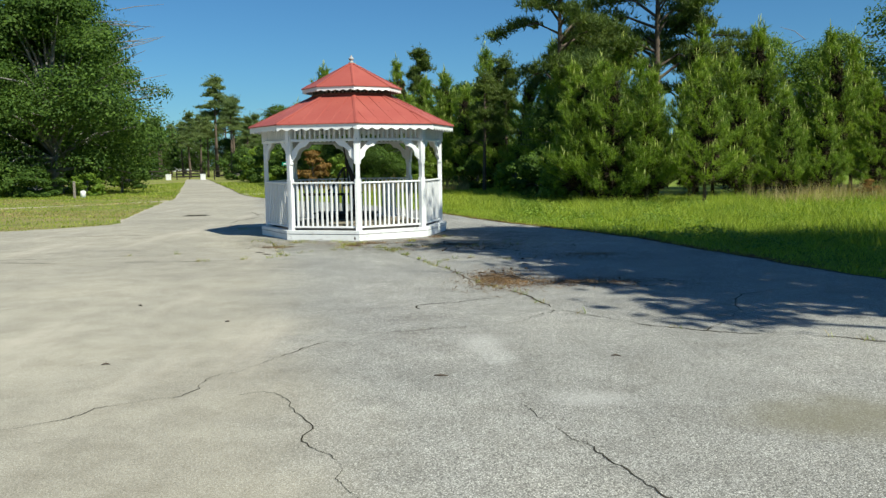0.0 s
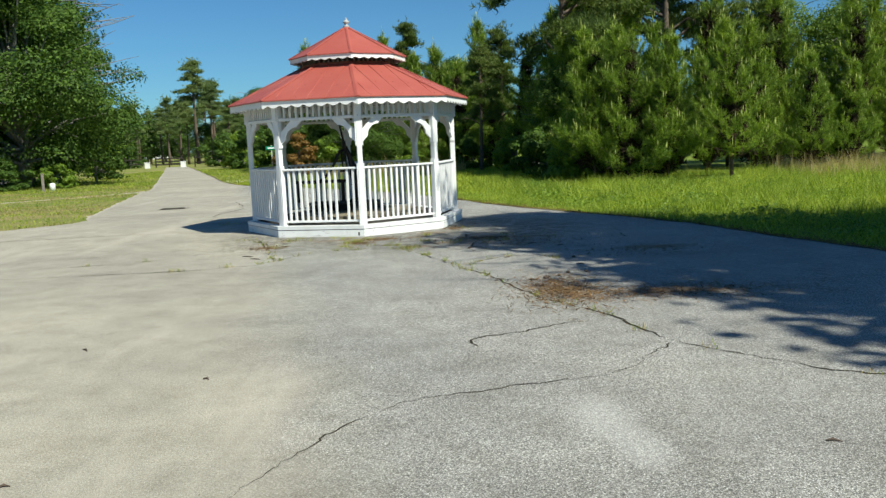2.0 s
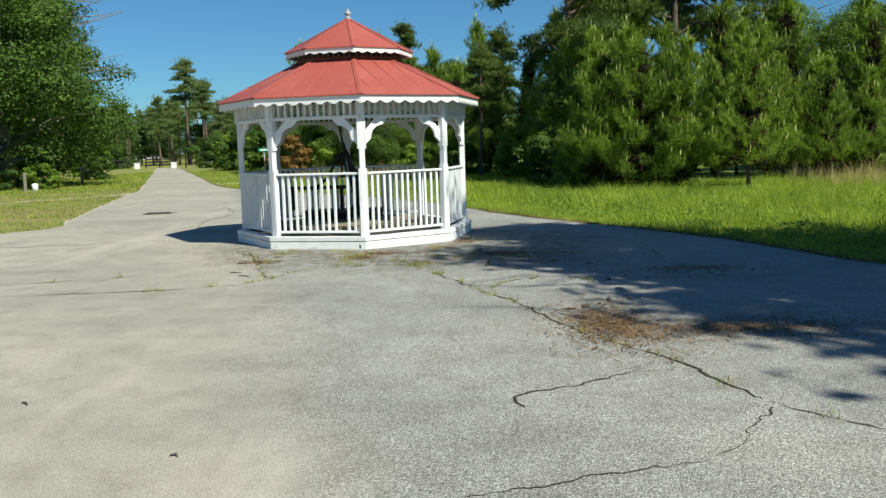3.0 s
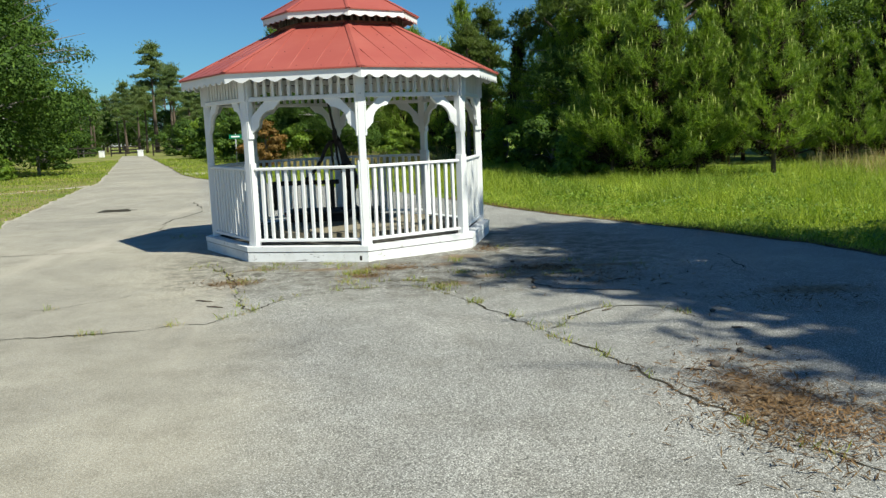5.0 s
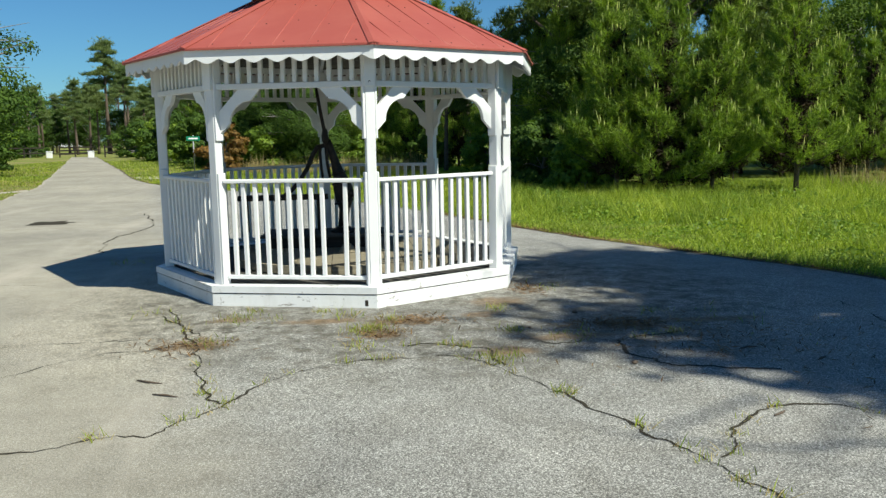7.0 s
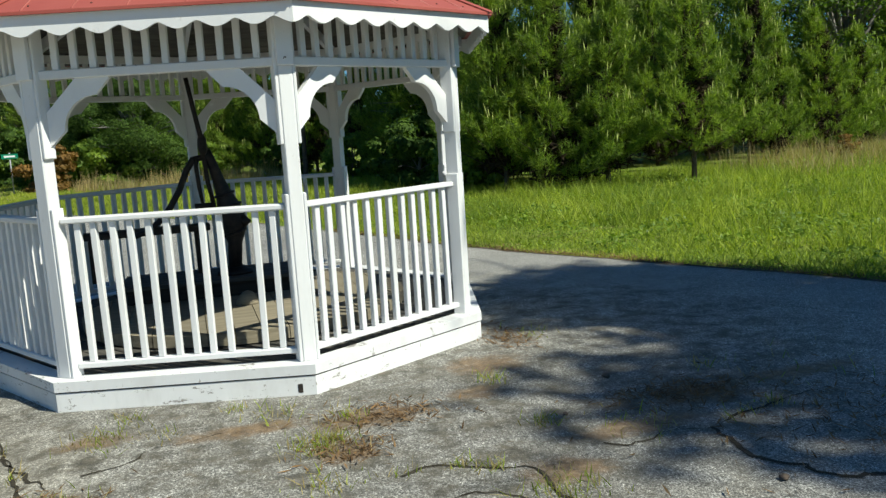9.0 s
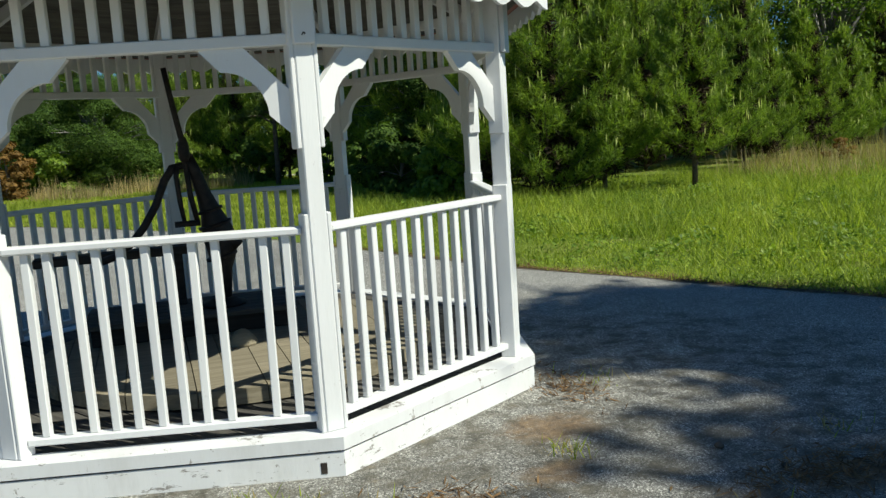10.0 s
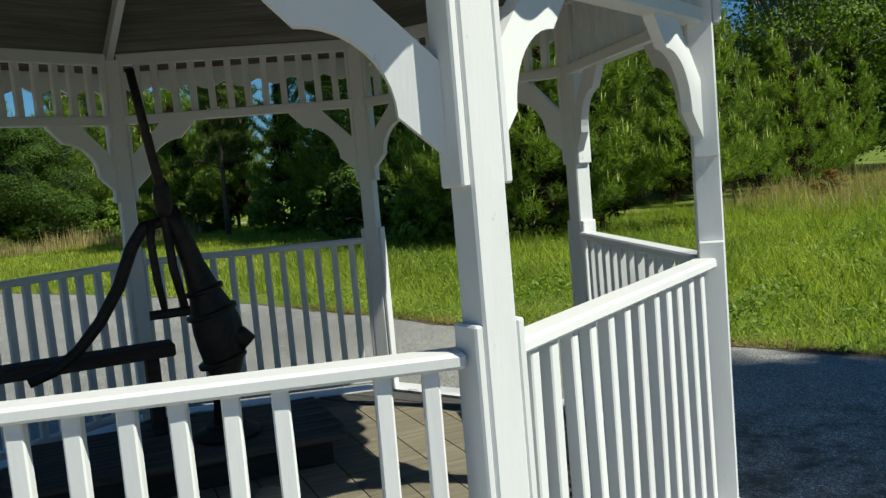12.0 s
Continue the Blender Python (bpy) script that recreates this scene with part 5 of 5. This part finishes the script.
# weeds that grow out of the cracks and at the gazebo's foot
wx, wy = [], []
for li, n in ((0, 44), (9, 8), (6, 2), (1, 6), (14, 10), (12, 6), (10, 8)):
    line = CRACK_LINES[li]
    for _ in range(n):
        p = line[int(gr.integers(len(line) // 4 if li == 0 else 0, len(line)))]
        k = int(gr.integers(6, 22))
        wx.append(p.x + gr.normal(0, 0.035, k))
        wy.append(p.y + gr.normal(0, 0.035, k))
for cx, cy, k, sd in ((-2.12, 16.54, 60, 0.05), (-1.9, 16.32, 70, 0.09), (-1.76, 15.73, 220, 0.09), (-1.66, 15.8, 90, 0.05), (-1.79, 15.22, 80, 0.08), (-2.72, 16.63, 50, 0.06), (-2.51, 16.27, 30, 0.05), (-2.82, 16.3, 110, 0.10), (-0.57, 16.38, 90, 0.06), (-0.59, 15.56, 80, 0.05), (-0.82, 14.78, 120, 0.09), (0.7, 16.05, 40, 0.08), (-1.53, 16.14, 70, 0.07), (-0.2, 15.3, 60, 0.12), (-3.6, 16.7, 40, 0.1), (-4.6, 19.9, 70, 0.2), (-2.95, 15.5, 60, 0.10), (1.2, 15.6, 50, 0.3), (0.1, 17.3, 40, 0.12)):
    cy *= 1.017
    wx.append(cx + gr.normal(0, sd, k))
    wy.append(cy + gr.normal(0, sd, k))
wx, wy = np.concatenate(wx), np.concatenate(wy)
far_in = (wx - GX) ** 2 + (wy - GY) ** 2 > 2.05 ** 2
wx, wy = wx[far_in], wy[far_in]
dry_one = gr.random(len(wx)) < 0.55
v, f = blades(wx[~dry_one], wy[~dry_one], gr.uniform(0.015, 0.075, int((~dry_one).sum())), 0.006, gr, 0.0, 0.5)
tagged(new("weeds", array_mesh("weeds", v, f, GRASS)), "small green weeds growing from cracks in the pavement", "weeds", kind="stuff")
v, f = blades(wx[dry_one], wy[dry_one], gr.uniform(0.015, 0.06, int(dry_one.sum())), 0.006, gr, 0.0, 0.8)
tagged(new("dead_weeds", array_mesh("dead_weeds", v, f, DRY_GRASS)), "small dead straw-coloured weeds on the pavement", "weeds", kind="stuff")

# fallen pine needles and bark in brown drifts
lx, ly = [], []
for cx, cy, sx, sy, k in ((0.75, 10.9, 0.26, 0.5, 2600), (1.75, 10.6, 0.55, 0.22, 1500), (-1.35, 16.05, 0.2, 0.12, 350), (-1.6, 15.6, 0.12, 0.1, 200), (0.3, 15.65, 0.25, 0.12, 600), (-0.1, 17.3, 0.1, 0.2, 300), (0.9, 15.0, 0.5, 0.4, 700), (2.2, 13.6, 0.6, 0.3, 500), (-3.05, 15.45, 0.2, 0.14, 280)):
    lx.append(gr.normal(cx, sx, k))
    ly.append(gr.normal(cy, sy, k))
ey = gr.uniform(12, 26, 7000)
lx.append(edge_x(ey) + np.abs(gr.normal(0, 0.14, 7000)) * (0.4 + np.abs(np.sin(ey * 1.9))))
ly.append(ey / 1.017)
lx, ly = np.concatenate(lx), np.concatenate(ly) * 1.017
n = len(lx)
pos_ = np.stack([lx, ly, gr.uniform(0.004, 0.02, n)], 1)
lv, lf = leaf_arrays(pos_, unit(np.array([[0, 0, 1.0]]) + gr.normal(0, 0.25, (n, 3))), 0.035, gr, 0.12)
tagged(new("needle_litter", array_mesh("needle_litter", lv, lf, LITTER)), "drifts of brown fallen pine needles on the pavement", "leaf litter", kind="stuff")
crng = random.Random(8)
for x, y, l_ in ((0.55, 11.6, 0.12), (0.72, 11.75, 0.09), (0.95, 11.6, 0.08), (0.9, 11.0, 0.1), (-3.15, 14.55, 0.2), (-2.98, 14.25, 0.18), (-0.02, 6.05, 0.1), (0.45, 13.4, 0.12), (1.25, 12.6, 0.1), (0.95, 14.75, 0.14), (1.3, 14.4, 0.12), (-3.3, 9.2, 0.08), (-2.1, 8.2, 0.05), (-2.6, 6.5, 0.06), (1.35, 6.6, 0.07)):
    b = tube([(-l_ / 2, 0, 0.006), (0, crng.uniform(-0.02, 0.02), 0.01), (l_ / 2, crng.uniform(-0.02, 0.02), 0.005)], [0.004, 0.008, 0.003], 6)
    t = tagged(new("twig", mesh_of(b, BARK, "twig")), "short dark twig lying on the pavement", "twig", "twigs on the pavement")
    t.matrix_world = pose(x, y * 1.017, 0.0, 0, 0, crng.uniform(-40, 40))

def pine_cone(x, y, s, seed):
    """A squat cone of overlapping scales."""
    r = random.Random(seed)
    b = lathe([(0.006, 0.0), (0.030, 0.008), (0.040, 0.026), (0.034, 0.046), (0.016, 0.062), (0.004, 0.068)], 9)
    for v in b.verts:
        v.co += Vector((r.uniform(-1, 1), r.uniform(-1, 1), r.uniform(-0.3, 0.3))) * 0.006
    t = tagged(new("pine_cone", mesh_of(b, BARK, "pine_cone")), "dark fallen pine cone lying on the pavement", "pine cone", "fallen cones")
    t.matrix_world = pose(x, y, 0.0, r.uniform(-8, 8), r.uniform(-8, 8), r.uniform(0, 360)) @ Matrix.Diagonal((s, s * 0.8, s * 0.6, 1))


for i, (x, y, s) in enumerate(((0.05, 16.36, 0.75), (0.02, 14.73, 0.65), (0.16, 16.05, 0.5), (0.70, 11.86, 0.9), (0.99, 12.16, 0.75), (1.20, 12.19, 0.7), (0.86, 11.98, 0.6), (1.27, 13.38, 0.7), (-0.45, 15.87, 0.45))):
    pine_cone(x, y, s, 300 + i)

# ---- small things along the road ----
def marker_post(x, y, h, w, label):
    t = thing("marker_post", label, "post", pose(*far(x, y), -0.04), "roadside posts")
    part("post", box(w, w, h, 0.008, (0, 0, h / 2)), POST_WOOD, t)
    return t


m1 = marker_post(-16.9, 40.2, 0.85, 0.10, "weathered grey wooden post in the lawn")
utility = tagged(new("utility_box", mesh_of(lathe([(0.13, 0), (0.13, 0.42), (0.11, 0.47), (0.04, 0.5)], 14), SIGN_WHITE, "utility_box")), "small white utility pedestal beside a wooden post", "utility box")
utility.matrix_world = pose(*far(-16.55, 40.3), -0.04) @ Matrix.Diagonal((1, 1, 0.8, 1))
m2 = marker_post(-17.3, 47.4, 1.0, 0.12, "weathered wooden post with a small board")
part("board", box(0.5, 0.04, 0.2, 0.005, (0.32, 0.085, 0.72)), POST_WOOD, m2)


def gate_pillar(x, y):
    t = thing("gate_pillar", "white square gate pillar beside the road", "pillar", pose(*far(x, y), -0.04), "gate pillars")
    part("shaft", box(0.46, 0.40, 0.56, 0.02, (0, 0, 0.29)), SIGN_WHITE, t)
    part("cap", box(0.53, 0.47, 0.07, 0.02, (0, 0, 0.605)), SIGN_WHITE, t)


gate_pillar(-25.0, 79.8)
gate_pillar(-21.6, 79.0)
for side, x0, x1 in (("l", -43.0, -30.2), ("r", -24.7, -7.0)):
    t = thing("fence", "dark wooden rail fence beyond the gate pillars", "fence", pose(0, 92.8, -0.04), "road fences")
    k = x0
    while k <= x1:
        part("post", box(0.12, 0.12, 1.2, 0.006, (k, 0, 0.6)), DARK_WOOD, t)
        k += 2.2
    for z in (0.45, 0.95):
        part("rail", box(x1 - x0, 0.05, 0.13, 0.005, ((x0 + x1) / 2, -0.06, z)), DARK_WOOD, t)
gate = thing("gate", "closed dark timber field gate across the road", "gate", pose(*far(-23.3, 80.6), -0.02))
for z in (0.35, 0.65, 0.95):
    part("rail", box(2.9, 0.06, 0.12, 0.005, (0, 0, z)), DARK_WOOD, gate)
for x in (-1.4, 0, 1.4):
    part("stile", box(0.12, 0.05, 1.05, 0.005, (x, 0.056, 0.55)), DARK_WOOD, gate)

house = thing("house", "distant white house half hidden behind trees", "house", pose(-70.5, 230.0, -0.04))
part("wall", box(7, 6, 3.2, 0.02, (0, 0, 1.6)), SIGN_WHITE, house)
b = slab([(-3.9, 3.2), (3.9, 3.2), (0, 5.4)], 6.6)
part("roof", b, SHINGLE, house)
for x in (-2.2, 0, 2.2):
    wdw = part("window", box(1.0, 0.08, 1.2, 0.01, (x, -3.02, 1.8)), SIGN_WHITE, house)
    part("pane", box(0.84, 0.04, 1.04, 0.005, (x, -3.06, 1.8)), WINDOW, wdw)

pole = thing("utility_pole", "thin weathered wooden utility pole beside the road", "utility pole", pose(*far(-29.6, 92), -0.04))
part("shaft", tube([(0, 0, 0), (0.02, 0, 6.5)], [0.13, 0.09], 10), BARK, pole)
sign = thing("street_sign", "green street name sign on a thin grey pole", "street sign", pose(*far(-8.4, 48.0), -0.04, 0, 0, 6))
part("pole", tube([(0, 0, 0), (0, 0, 1.75)], [0.03, 0.03], 8), GREY_METAL, sign)
sp = part("sign_plate", box(0.62, 0.02, 0.20, 0.004, (0, -0.045, 1.6)), SIGN_GREEN, sign)
part("lettering", box(0.42, 0.006, 0.07, 0.0, (0, -0.06, 1.6)), SIGN_WHITE, sp)
